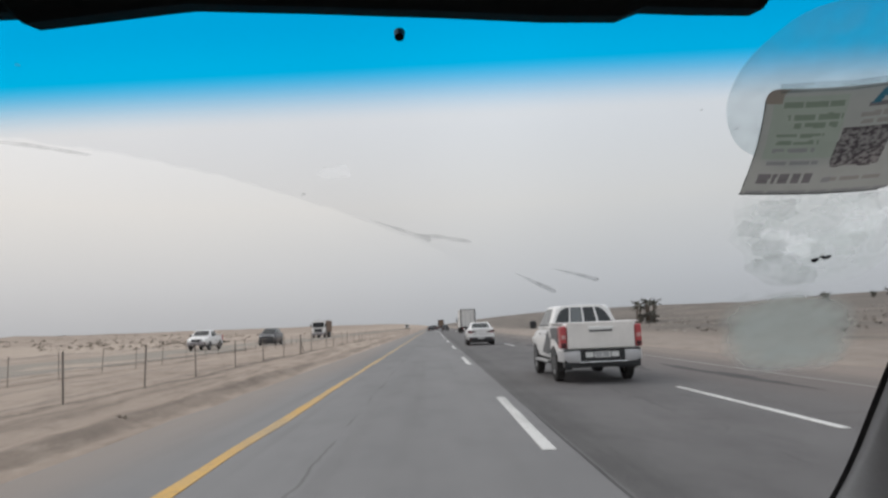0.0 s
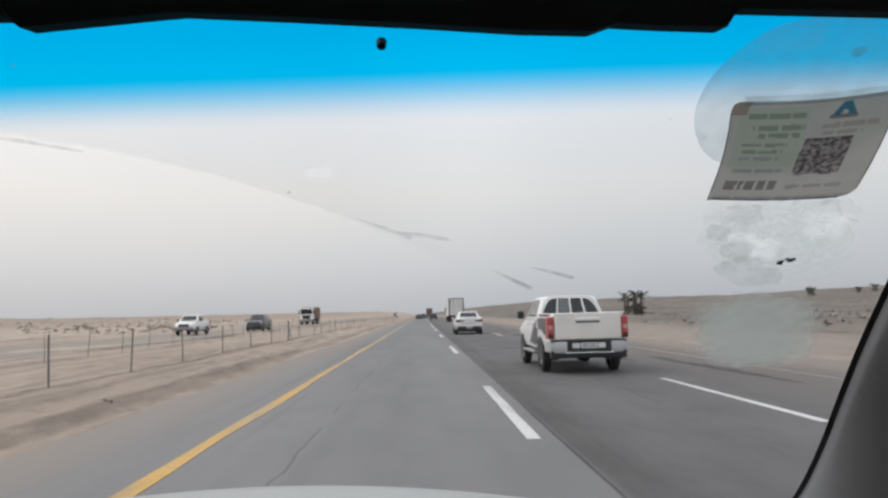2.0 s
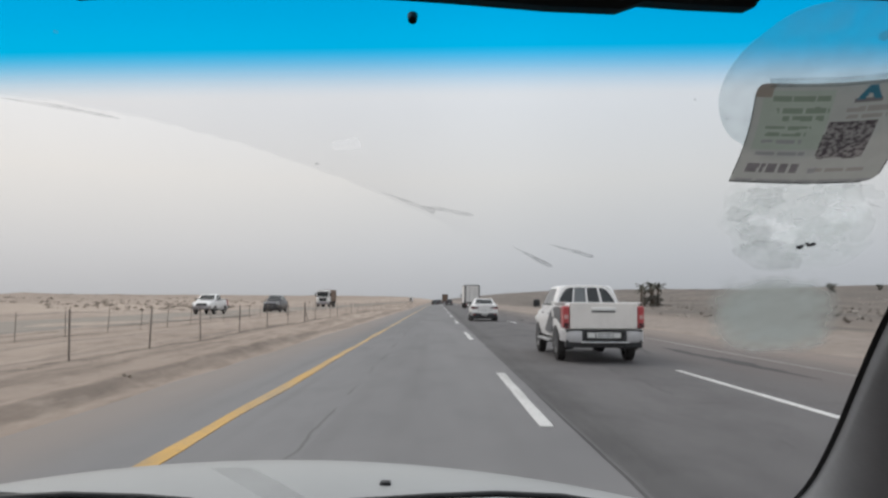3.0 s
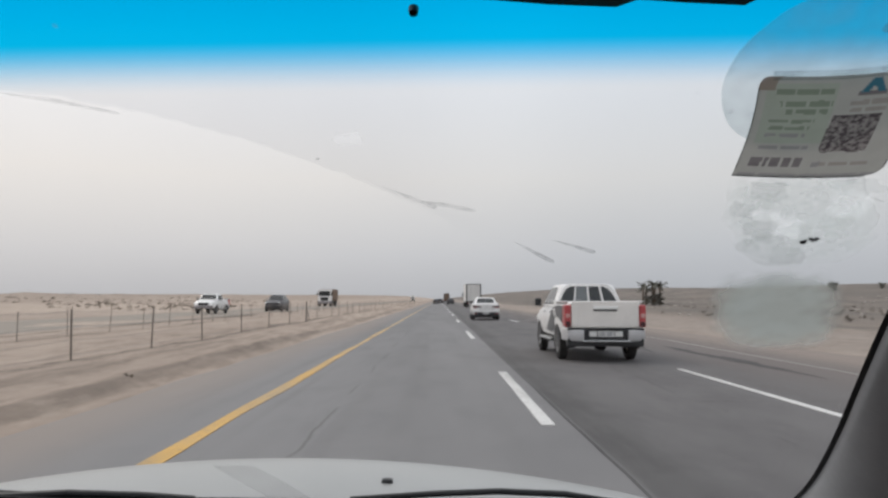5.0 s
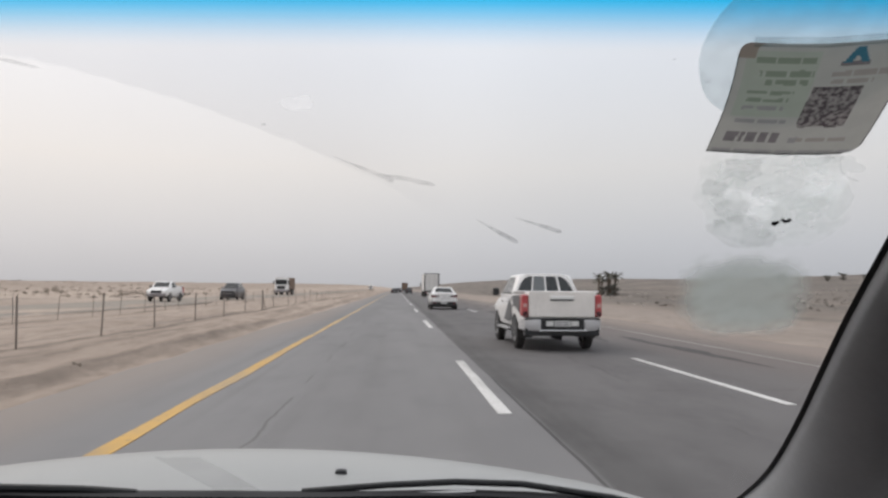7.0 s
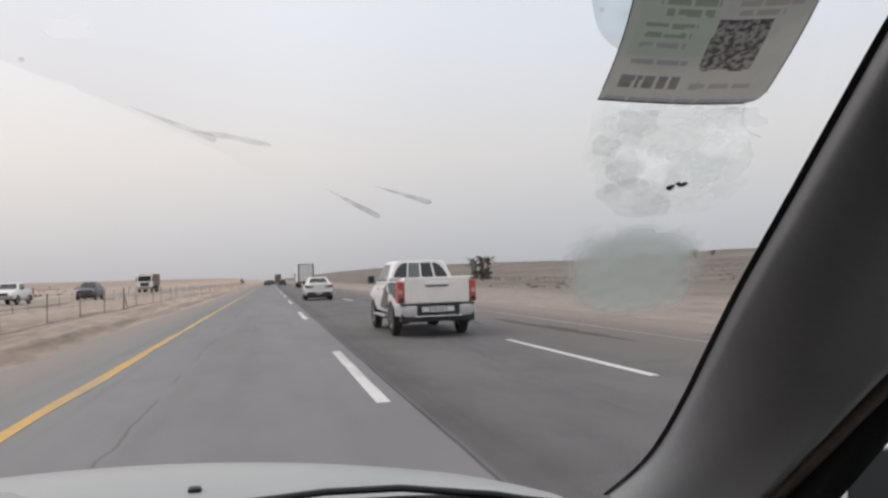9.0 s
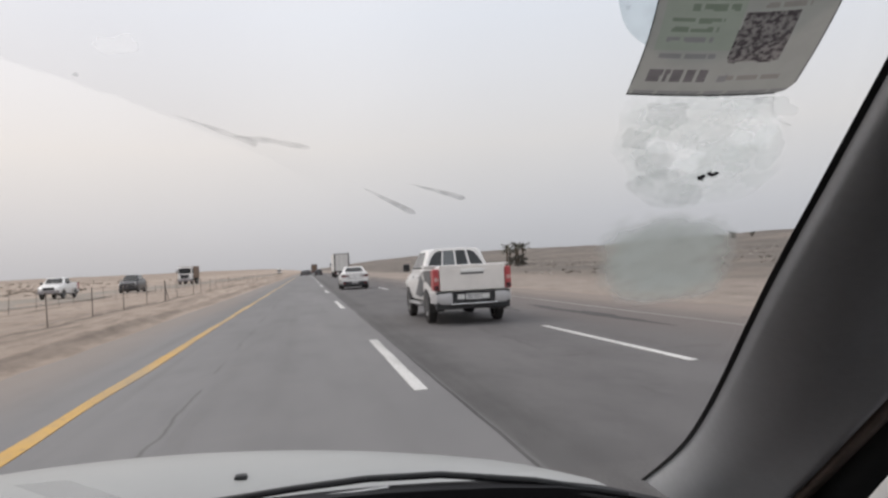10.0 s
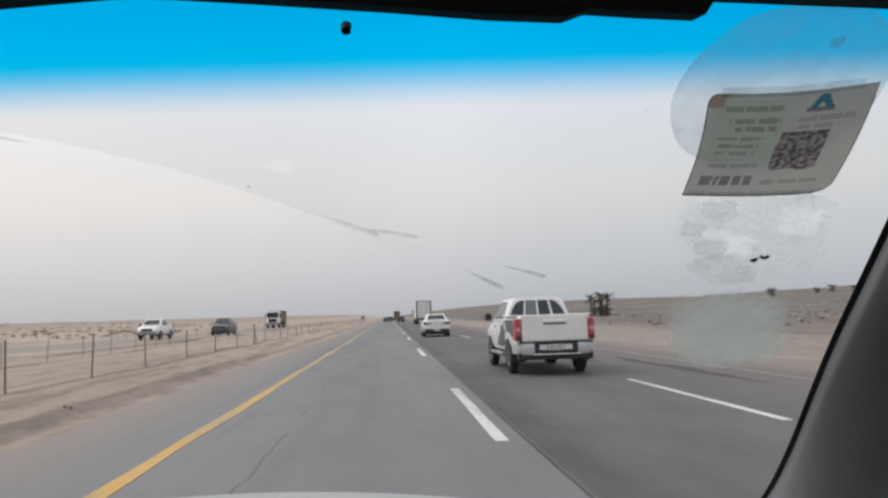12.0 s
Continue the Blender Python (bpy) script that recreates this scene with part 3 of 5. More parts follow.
def ground_height(x, y):
    n1 = noise.noise(Vector((x * 0.011, y * 0.006, 1.7)))
    n2 = noise.noise(Vector((x * 0.035, y * 0.022, 5.1)))
    n3 = noise.noise(Vector((x * 0.35, y * 0.12, 9.3)))
    n4 = noise.noise(Vector((x * 0.0035, y * 0.0022, 3.3)))
    n5 = noise.noise(Vector((x * 0.085, y * 0.055, 12.9)))
    n6 = noise.noise(Vector((x * 1.7, y * 0.75, 15.2))) + 0.5 * noise.noise(Vector((x * 3.6, y * 1.9, 4.4)))
    z = -0.05
    # shoulders of loose sand
    side = ease(4.6, 7.0, -x) + ease(11.0, 14.0, x)
    z += side * (0.07 + 0.10 * n3)
    z += 0.055 * n6 * ease(4.5, 5.0, -x) * ease(14.0, 9.5, -x)
    # the graded berm under the fence
    z += 0.16 * math.exp(-((x + 6.6) / 0.9) ** 2) * (0.7 + 0.6 * n3)
    z += 0.14 * math.exp(-((x + 5.35 + 0.3 * n1) / 0.32) ** 2) * (0.6 + 1.2 * max(0.0, n3))
    z += 0.10 * math.exp(-((x + 8.6) / 0.5) ** 2) * (0.6 + 0.9 * n3)
    # dunes beyond the other carriageway
    d = ease(28, 170, -x)
    z += 0.62 * d * (4.6 + 3.6 * n1 + 3.2 * n2 + 2.2 * n5 + 4.0 * n4 + 0.008 * ease(150, 900, -x) * 400)
    # gravel rise on the other side
    r = ease(30, 330, x)
    z += r * (9.0 + 2.2 * n1 + 1.0 * n2 + 3.0 * n4 + 0.006 * max(0, min(y, 1800)))
    # far ahead the land lifts a little to the skyline
    z += ease(500, 2600, y) * 9.0 * (1 - math.exp(-(x / 60.0) ** 2))
    return z


def axis(edges):
    out = []
    for a, b, n in edges:
        out += [a + (b - a) * k / n for k in range(n)]
    return out + [edges[-1][1]]


gx = axis([(-3500, -900, 9), (-900, -300, 16), (-300, -100, 22), (-100, -30, 24), (-30, -9.2, 24), (-9.2, -4.6, 26), (-4.6, 10.6, 4), (10.6, 30, 22), (30, 110, 20), (110, 400, 26), (400, 900, 14), (900, 3500, 9)])
gy = axis([(-400, -20, 6), (-20, 0, 10), (0, 40, 90), (40, 90, 60), (90, 180, 50), (180, 500, 60), (500, 1200, 36), (1200, 4600, 24)])
bm = bmesh.new()
gv = [[bm.verts.new((x, y, ground_height(x, y))) for x in gx] for y in gy]
for a, b in zip(gv, gv[1:]):
    for i in range(len(gx) - 1):
        bm.faces.new((a[i], a[i + 1], b[i + 1], b[i]))
ground = part("ground", bm, M_SAND, smooth=True)
tagged(ground, "pale desert sand with tyre ruts and low dunes", "ground", kind="structure")


def strip(x0, x1, y0, y1, z0, z1, wobble=0.0, n=80):
    """A long slab along the road, with slightly uneven edges."""
    rings = []
    for k in range(n + 1):
        y = y0 + (y1 - y0) * (k / n) ** 1.7
        a = wobble * noise.noise(Vector((0.0, y * 0.35, x0)))
        b = wobble * noise.noise(Vector((7.0, y * 0.35, x1)))
        rings.append([(x0 + a, y, z0), (x1 + b, y, z0), (x1 + b, y, z1), (x0 + a, y, z1)])
    return loft(rings)


X_YELLOW, X_DASH, X_LANE3, X_EDGE = -2.44, 1.20, 4.80, 7.80
road = part("road", strip(-4.4, 10.4, -40, 2600, -0.12, 0.0, 0.25, 400), M_ROAD)
tagged(road, "dusty grey three-lane asphalt highway with sealed seam", "road", kind="structure")
road_far = part("road", strip(-25.5, -16.0, -40, 2200, -0.12, 0.06, 0.4, 200), M_OLDROAD)
tagged(road_far, "sand-covered opposite carriageway behind the fence", "road", kind="structure")

yellow = part("yellow_line", strip(X_YELLOW - 0.085, X_YELLOW + 0.085, -10, 1500, 0.001, 0.007, 0.05, 900), M_YELLOW)
tagged(yellow, "worn solid yellow road edge line", "road line", kind="structure")
edge = part("edge_line", strip(X_EDGE - 0.05, X_EDGE + 0.05, -10, 900, 0.001, 0.006, 0.02, 200), M_FAINT_LINE)
tagged(edge, "faded white road edge line half under sand", "road line", kind="structure")


def dashes(x, first, name_label, width):
    lane = thing("lane_line", name_label, "road line", kind="structure")
    bm = bmesh.new()
    box(-width / 2, width / 2, 0, 6.0, 0.0, 0.008, 0, bm)
    bmesh.ops.subdivide_edges(bm, edges=[e for e in bm.edges if abs(e.verts[0].co.y - e.verts[1].co.y) > 3], cuts=6)
    for v in bm.verts:
        v.co.x += 0.012 * noise.noise(Vector((v.co.x * 9, v.co.y * 2, x)))
    one = part("dash", bm, M_WHITE_LINE, lane)
    one.matrix_basis = pose(x, first, 0.001)
    for k in range(-2, 34):
        if k:
            o = new("dash", one.data)
            o.parent = lane
            o.matrix_basis = pose(x, first + 18.0 * k, 0.001)
    return lane


dashes(X_DASH, 8.2, "white dashed lane line on asphalt", 0.155)
dashes(X_LANE3, 8.8, "white dashed lane line of the outer lane", 0.13)

# ragged tar patches along the outer lane and shoulder
rnd = random.Random(17)
bm = bmesh.new()
for k in range(30):
    cx, cy = rnd.choice((5.6, 6.0, 6.5, 7.0, 8.6)) + rnd.uniform(-0.4, 0.4), 10 + 3.2 * k + rnd.uniform(-1, 1)
    rx, ry = rnd.uniform(0.10, 0.34), rnd.uniform(0.6, 2.6)
    n, ring = 26, []
    for q in range(n):
        a = q * math.tau / n
        s = 1 + 0.9 * noise.noise(Vector((math.cos(a) * 2.4 + k * 3.1, math.sin(a) * 2.4, k)))
        ring.append((cx + rx * s * math.cos(a), cy + ry * s * math.sin(a)))
    lo = [bm.verts.new((x, y, 0.001)) for x, y in ring]
    hi = [bm.verts.new((x, y, 0.005)) for x, y in ring]
    top = bm.verts.new((cx, cy, 0.006))
    for i in range(n):
        j = (i + 1) % n
        bm.faces.new((lo[i], lo[j], hi[j], hi[i]))
        bm.faces.new((hi[i], hi[j], top))
tagged(part("tar_patch", bm, M_PATCH), "dark ragged tar patches on the outer lane", "road patch", kind="structure")


# ---- fences ----
def fence(x, y0, y1, step, h, r, label, strands, lean):
    f = thing("fence", label, "fence", kind="structure")
    rnd = random.Random(int(-x * 10))
    base = tube((0, 0, -0.25), (0, 0, h), r, r, 6)
    one = None
    y, spots = y0, []
    while y < y1:
        px = x + rnd.uniform(-0.12, 0.12)
        z = ground_height(px, y)
        m = pose(px, y, z, rnd.uniform(-lean, lean), rnd.uniform(-lean, lean), rnd.uniform(0, 90))
        if one is None:
            one = part("post", base, M_POST, f)
            o = one
        else:
            o = new("post", one.data)
            o.parent = f
        o.matrix_basis = m
        spots.append(m @ Vector((0, 0, h)))
        y += step * rnd.uniform(0.93, 1.07)
    for k in range(strands):
        w = bmesh.new()
        drop = h * (0.06 + 0.82 * k / max(1, strands - 1))
        for a, b in zip(spots, spots[1:]):
            mid = (a + b) / 2 + Vector((0, 0, -0.03))
            dv = Vector((0, 0, drop))
            tube(a - dv, mid - dv, 0.004, n=4, bm=w)
            tube(mid - dv, b - dv, 0.004, n=4, bm=w)
        part("wire", w, M_WIRE, f)
    return f


fence(-8.0, 1.2, 260, 4.8, 1.12, 0.021, "thin rusty steel post and wire fence in sand", 4, 2.0)
fence(-13.2, 20, 190, 3.2, 0.95, 0.014, "low line of thin posts beside the far carriageway", 2, 4.0)

# braced strainer post
brace = thing("strainer_post", "braced rusty corner post of the wire fence", "fence post")
brace.matrix_world = pose(-8.05, 45.0, ground_height(-8.05, 45.0))
part("post", tube((0, 0, -0.2), (0, 0, 1.2), 0.04, 0.04, 8), M_POST, brace)
part("brace", tube((0, 0.05, 0.85), (0.1, 0.75, -0.1), 0.025, 0.025, 6), M_POST, brace)
part("brace", tube((0, -0.05, 0.85), (0.1, -0.75, -0.1), 0.025, 0.025, 6), M_POST, brace)


# ---- scrub, stones and trees ----
def tuft(bm, at, r, h, rnd, n):
    for k in range(n):
        a, e = rnd.uniform(0, math.tau), rnd.uniform(0.1, 1.0)
        c = at + Vector((math.cos(a) * r * rnd.uniform(0.1, 1), math.sin(a) * r * rnd.uniform(0.1, 1), h * e * rnd.uniform(0.3, 1)))
        s = r * rnd.uniform(0.22, 0.5)
        u = Vector((rnd.uniform(-1, 1), rnd.uniform(-1, 1), rnd.uniform(-0.6, 1))).normalized() * s
        w = Vector((rnd.uniform(-1, 1), rnd.uniform(-1, 1), rnd.uniform(-0.6, 1))).normalized() * s * 0.6
        bm.faces.new([bm.verts.new(c + p) for p in (-u, w, u, -w)])


def scrub(label, boxes, count, size, seed, material=M_SCRUB):
    rnd = random.Random(seed)
    bm = bmesh.new()
    for _ in range(count):
        x0, x1, y0, y1 = rnd.choice(boxes)
        x, y = rnd.uniform(x0, x1), rnd.uniform(y0, y1)
        if noise.noise(Vector((x * 0.02, y * 0.02, seed))) < -0.05:
            continue
        s = size * rnd.uniform(0.5, 1.5)
        tuft(bm, Vector((x, y, ground_height(x, y) - 0.03)), s, s * 0.8, rnd, 14)
    tagged(part("scrub", bm, material), label, "scrub", kind="stuff")


scrub("dry brown desert scrub scattered over the dunes", [(-170, -36, 50, 330), (-90, -32, 30, 150), (-130, -50, 90, 260)], 800, 0.42, 3)
scrub("dry grey scrub on the gravel plain", [(26, 110, 60, 330), (40, 240, 90, 420), (22, 60, 40, 200), (26, 120, 120, 460)], 1500, 0.25, 4, M_SCRUB_DARK)
scrub("small dry weeds along the sandy verge", [(-7.6, -5.2, 6, 120), (11.5, 15, 10, 120)], 40, 0.07, 5)

rnd = random.Random(8)
bm = bmesh.new()
for _ in range(160):
    x, y = rnd.uniform(18, 120), rnd.uniform(60, 260)
    s = rnd.uniform(0.08, 0.26)
    c = Vector((x, y, ground_height(x, y) + s * 0.2))
    k = bmesh.ops.create_icosphere(bm, subdivisions=1, radius=s, matrix=Matrix.Translation(c) @ Matrix.Diagonal((rnd.uniform(0.8, 2.2), 1, 0.5, 1)))
    for v in k["verts"]:
        v.co += Vector((rnd.uniform(-1, 1), rnd.uniform(-1, 1), rnd.uniform(-1, 1))) * s * 0.2
tagged(part("rubble", bm, M_STONE), "pale stones and rubble scattered on the plain", "rubble", kind="stuff")


def leafy_tree(at, h, seed, label, spread=0.55, bushy=False):
    rnd = random.Random(seed)
    t = thing("tree", label, "tree")
    t.matrix_world = pose(at[0], at[1], ground_height(*at) - 0.1)
    wood, tips = bmesh.new(), []
    base = Vector((0, 0, 0))
    fork = Vector((rnd.uniform(-0.1, 0.1) * h, 0, 0.38 * h))
    tube(base, fork, 0.035 * h, 0.024 * h, 8, wood)
    for k in range(6):
        a = k * math.tau / 6 + rnd.uniform(-0.4, 0.4)
        e = fork + Vector((math.cos(a) * spread * 0.5 * h, math.sin(a) * spread * 0.5 * h, rnd.uniform(0.22, 0.5) * h))
        tube(fork, e, 0.016 * h, 0.006 * h, 6, wood)
        tips += [e, (e + fork) / 2 + Vector((0, 0, 0.12 * h))]
        if bushy:
            tips.append(Vector((math.cos(a) * 0.22 * h, math.sin(a) * 0.22 * h, rnd.uniform(0.12, 0.45) * h)))
    part("trunk", wood, M_BARK, t)
    leaves = bmesh.new()
    for e in tips:
        for k in range(4):
            c = e + Vector((rnd.uniform(-1, 1), rnd.uniform(-1, 1), rnd.uniform(-0.6, 0.8))) * 0.13 * h
            tuft(leaves, c - Vector((0, 0, 0.05 * h)), 0.11 * h, 0.12 * h, rnd, 26)
    part("crown", leaves, M_LEAF, t)
    return t


def palm(at, h, seed, label, group):
    rnd = random.Random(seed)
    t = thing("palm_tree", label, "palm tree", group=group)
    t.matrix_world = pose(at[0], at[1], ground_height(*at) - 0.1)
    part("trunk", tube((0, 0, 0), (0.03 * h, 0, 0.75 * h), 0.05 * h, 0.035 * h, 8), M_BARK, t)
    bm = bmesh.new()
    top = Vector((0.03 * h, 0, 0.75 * h))
    for k in range(16):
        a, up = k * 2.4, rnd.uniform(-0.5, 1.6)
        reach = rnd.uniform(0.26, 0.44) * h
        d = Vector((math.cos(a), math.sin(a), up)).normalized()
        s = Vector((-math.sin(a), math.cos(a), 0))
        pts = [top + d * (reach * q) - Vector((0, 0, 0.12 * h * q * q)) for q in (0, 0.35, 0.7, 1.0)]
        for q in range(3):
            for sg in (-1, 1):
                w0, w1 = 0.06 * h * (1 - q / 3.2), 0.06 * h * (1 - (q + 1) / 3.2)
                z = Vector((0, 0, 0.03 * h))
                bm.faces.new([bm.verts.new(p) for p in (pts[q], pts[q + 1], pts[q + 1] + s * sg * w1 - z, pts[q] + s * sg * w0 - z)])
    part("crown", bm, M_LEAF, t)
    return t


for k, (dx, dy, h) in enumerate(((-1.9, 0.0, 5.6), (-0.8, 1.6, 5.2), (0.1, -0.5, 5.9), (0.9, 1.0, 5.3), (1.8, 0.2, 5.7))):
    palm((46.0 + dx, 160 + dy), h, 20 + k, "tall haze-pale palm in a roadside clump", "palms in the roadside clump")
for k, (dx, dy, h) in enumerate(((-1.1, -0.6, 2.3), (0.6, -0.9, 2.8), (2.0, -0.4, 2.0))):
    leafy_tree((46.0 + dx, 160 + dy), h, 26 + k, "low haze-pale bush at the foot of the palms", 0.7, True)
for k, (x, y, h) in enumerate(((176, 330, 4.6), (179, 334, 5.2), (196, 326, 3.4), (206, 330, 4.8), (211, 322, 3.6), (201, 334, 3.8))):
    leafy_tree((x, y), 0.8 * h, 50 + k, "low haze-pale round tree on the plain", 0.8, True)


# ---- vehicles ----
def plate(parent, x, y, z, w, h):
    """A number plate seen from behind, its characters as plain bars."""
    p = part("number_plate", box(x - w / 2, x + w / 2, y - 0.012, y, z - h / 2, z + h / 2, 0.003), M_PLATE, parent)
    bm = bmesh.new()
    for k in range(2):
        for q in range(2):
            box(x - w * 0.42 + q * w * 0.44, x - w * 0.04 + q * w * 0.44, y - 0.015, y - 0.012, z - h * 0.34 + k * h * 0.40, z - h * 0.06 + k * h * 0.40, 0, bm)
    part("print_bar", bm, M_BARS, p)
    return p


def curve(points, n):
    """Points of a smooth curve through the given ones."""
    p = [Vector(q) for q in points]
    p = [p[0] * 2 - p[1]] + p + [p[-1] * 2 - p[-2]]
    out = []
    for i in range(1, len(p) - 2):
        for k in range(n):
            t = k / n
            out.append(0.5 * (2 * p[i] + (p[i + 1] - p[i - 1]) * t + (2 * p[i - 1] - 5 * p[i] + 4 * p[i + 1] - p[i + 2]) * t * t + (3 * p[i] - p[i - 1] - 3 * p[i + 1] + p[i + 2]) * t ** 3))
    return [tuple(q) for q in out + [p[-2]]]


def pickup(at, paint, label, detailed=True, gate_paint=None):
    """A double-cab pickup; y = 0 at the rear bumper, nose towards +y."""
    t = thing("pickup_truck", label, "pickup truck", at)
    part("body", body_shell([(0.16, 0.84, 0.46, 1.30), (0.30, 0.885, 0.44, 1.335), (1.80, 0.90, 0.42, 1.335), (1.86, 0.90, 0.44, 1.26), (3.75, 0.90, 0.44, 1.22),
                             (4.55, 0.885, 0.45, 1.13), (5.0, 0.83, 0.48, 1.03), (5.18, 0.70, 0.52, 0.86)]), paint, t, smooth=True)
    cab, f = greenhouse(1.86, 3.98, 2.10, 3.25, 0.85, 0.665, 1.22, 1.765)
    part("cab", cab, paint, t, smooth=True)
    # rear screen in four panes behind the guard's uprights, the outer ones with arched shoulders
    if detailed:
        A, B, C, D = (Vector(p) for p in f["rear"])
        nrm = (B - A).cross(D - A).normalized()
        spot = lambda u, v: (A * (1 - u) + B * u) * (1 - v) + (D * (1 - u) + C * u) * v
        for k in range(4):
            u0 = 0.085 + k * 0.2125
            u1 = u0 + 0.192
            ring = [(u0, 0.16), (u1, 0.16), (u1, 0.90), (u0, 0.90)]
            if k == 0:
                ring = [(u0 - 0.02, 0.16), (u1, 0.16), (u1, 0.90), (u0 + 0.12, 0.89), (u0 + 0.055, 0.80), (u0 + 0.01, 0.58)]
            if k == 3:
                ring = [(u0, 0.16), (u1 + 0.02, 0.16), (u1 - 0.01, 0.58), (u1 - 0.055, 0.80), (u1 - 0.12, 0.89), (u0, 0.90)]
            bm = bmesh.new()
            lo = [bm.verts.new(spot(*q) - nrm * 0.004) for q in ring]
            hi = [bm.verts.new(spot(*q) + nrm * 0.006) for q in ring]
            bm.faces.new(hi)
            for i in range(len(ring)):
                j = (i + 1) % len(ring)
                bm.faces.new((lo[i], lo[j], hi[j], hi[i]))
            part("rear_window", bm, M_PALEGLASS if k == 1 else M_GLASS, t)
        hoop = [spot(0.04, 0.12), spot(0.055, 0.55), spot(0.10, 0.82), spot(0.22, 0.93), spot(0.78, 0.93), spot(0.90, 0.82), spot(0.945, 0.55), spot(0.96, 0.12)]
        hoop = curve([tuple(p + nrm * 0.06) for p in hoop], 3)
        bm = bmesh.new()
        for p, q in zip(hoop, hoop[1:]):
            tube(p, q, 0.020, 0.020, 8, bm)
        part("guard_hoop", bm, paint, t, "white tubular window guard", smooth=True)
        for k in range(1, 4):
            u = 0.072 + k * 0.2145
            part("guard_post", tube(spot(u, 0.10) + nrm * 0.05, spot(u, 0.95) + nrm * 0.06, 0.014, 0.014, 8), paint, t)
    else:
        part("rear_window", slab(f["rear"], 0.12, 0.88, 0.2, 0.85, 0.006), M_GLASS, t)
    for side in ("left", "right"):
        q = f[side]
        spans = ((0.12, 0.50), (0.54, 0.90)) if side == "left" else ((0.10, 0.46), (0.50, 0.88))
        for u0, u1 in spans:
            win = part("side_window", slab(q, u0, u1, 0.14, 0.86, 0.006), M_GLASS, t)
            part("window_frame", slab(q, u0 - 0.015, u1 + 0.015, 0.10, 0.145, 0.009), M_SEAL, win)
    part("windscreen", slab(f["front"], 0.08, 0.92, 0.12, 0.88, 0.006), M_GLASS, t)
    # tailgate, its handle and the bumper
    gate = part("tailgate", box(-0.745, 0.745, 0.085, 0.17, 0.765, 1.345, 0.022), gate_paint or paint, t, "dusty cream-white tailgate")
    # dark strip that paints the shadow beneath the handle
    part("handle_shade", box(-0.26, 0.26, 0.074, 0.09, 1.130, 1.180, 0.008), M_DECAL, gate, "dark strip as the handle's shadow")
    part("handle", box(-0.27, 0.27, 0.045, 0.09, 1.168, 1.240, 0.018), M_CLEARLAMP, gate, "bright handle bar")
    bump = part("bumper", box(-0.84, 0.84, 0.045, 0.30, 0.355, 0.75, 0.03), M_PLASTIC, t, "black bumper and recess")
    for sx in (-1, 1):
        rings = []
        for q, (x, y0) in enumerate(((0.49, 0.0), (0.57, -0.012), (0.72, -0.005), (0.84, 0.05), (0.905, 0.20), (0.91, 0.50))):
            low = 0.465 + 0.008 * q
            rings.append([(sx * x, y0 + 0.03, low), (sx * x, y0, low + 0.06), (sx * x, y0, 0.69), (sx * x, y0 + 0.02, 0.728), (sx * x * 0.93, y0 + 0.22, 0.728), (sx * x * 0.93, y0 + 0.22, low)])
        part("bumper_corner", loft(rings), M_BUMPER, bump, "grey-white bumper corner", smooth=True)
    part("step", box(-0.53, 0.53, -0.055, 0.06, 0.462, 0.494, 0.012), M_CHROME, bump, "bright steel step")
    for x in (-0.285, 0.285):
        part("reflector", box(x - 0.085, x + 0.085, 0.028, 0.05, 0.575, 0.69, 0.008), M_PLATE, bump, "whitish panel beside the number plate")
    part("bumper_top", box(-0.83, 0.83, 0.006, 0.20, 0.722, 0.752, 0.008), M_PLASTIC, t, "black step strip above the bumper")
    plate(t, 0.0, 0.03, 0.633, 0.36, 0.125)
    for s in (-1, 1):
        lamp = part("tail_lamp", box(min(s * 0.755, s * 0.90), max(s * 0.755, s * 0.90), 0.075, 0.42, 0.78, 1.27, 0.04, seg=3), M_REDLAMP, t)
        part("lens", box(min(s * 0.785, s * 0.875), max(s * 0.785, s * 0.875), 0.062, 0.08, 0.985, 1.075, 0.01), M_PINKLAMP, lamp, "pale indicator lens")
        part("lens", box(min(s * 0.775, s * 0.88), max(s * 0.775, s * 0.88), 0.064, 0.08, 0.80, 0.90, 0.012), M_DARKLAMP, lamp, "dark smoked lower lens")
        part("bed_rail", box(min(s * 0.79, s * 0.90), max(s * 0.79, s * 0.90), 0.30, 1.84, 1.325, 1.355, 0.012), paint, t)
        part("mirror", box(min(s * 0.93, s * 1.10), max(s * 0.93, s * 1.10), 3.50, 3.62, 1.22, 1.42, 0.04), M_PLASTIC, t)
        part("head_lamp", box(min(s * 0.5, s * 0.86), max(s * 0.5, s * 0.86), 4.86, 5.06, 0.82, 0.98, 0.04), M_CLEARLAMP, t)
        part("running_board", box(min(s * 0.80, s * 0.98), max(s * 0.80, s * 0.98), 1.75, 3.55, 0.40, 0.46, 0.02), M_STEEL, t)
        for y in (1.16, 4.18):
            wheel_arch(t, s, 0.55, 0.903, y, 0.40, 0.42)
            wheel(t, s * 0.80, y, 0.37, 0.20, s)
            part("mud_flap", box(min(s * 0.69, s * 0.91), max(s * 0.69, s * 0.91), y - 0.46, y - 0.44, 0.27, 0.62, 0), M_TYRE, t)
    for x in (-0.43, 0.43):
        part("bumper_block", box(x - 0.045, x + 0.045, -0.01, 0.06, 0.49, 0.72, 0.014), M_PLASTIC, bump, "black rubber bumper block")
    part("underbody", box(-0.55, 0.55, 0.35, 4.6, 0.42, 0.60, 0.03), M_PLASTIC, t)
    part("rear_axle", tube((-0.7, 1.16, 0.36), (0.7, 1.16, 0.36), 0.055, 0.055, 10), M_PLASTIC, t)
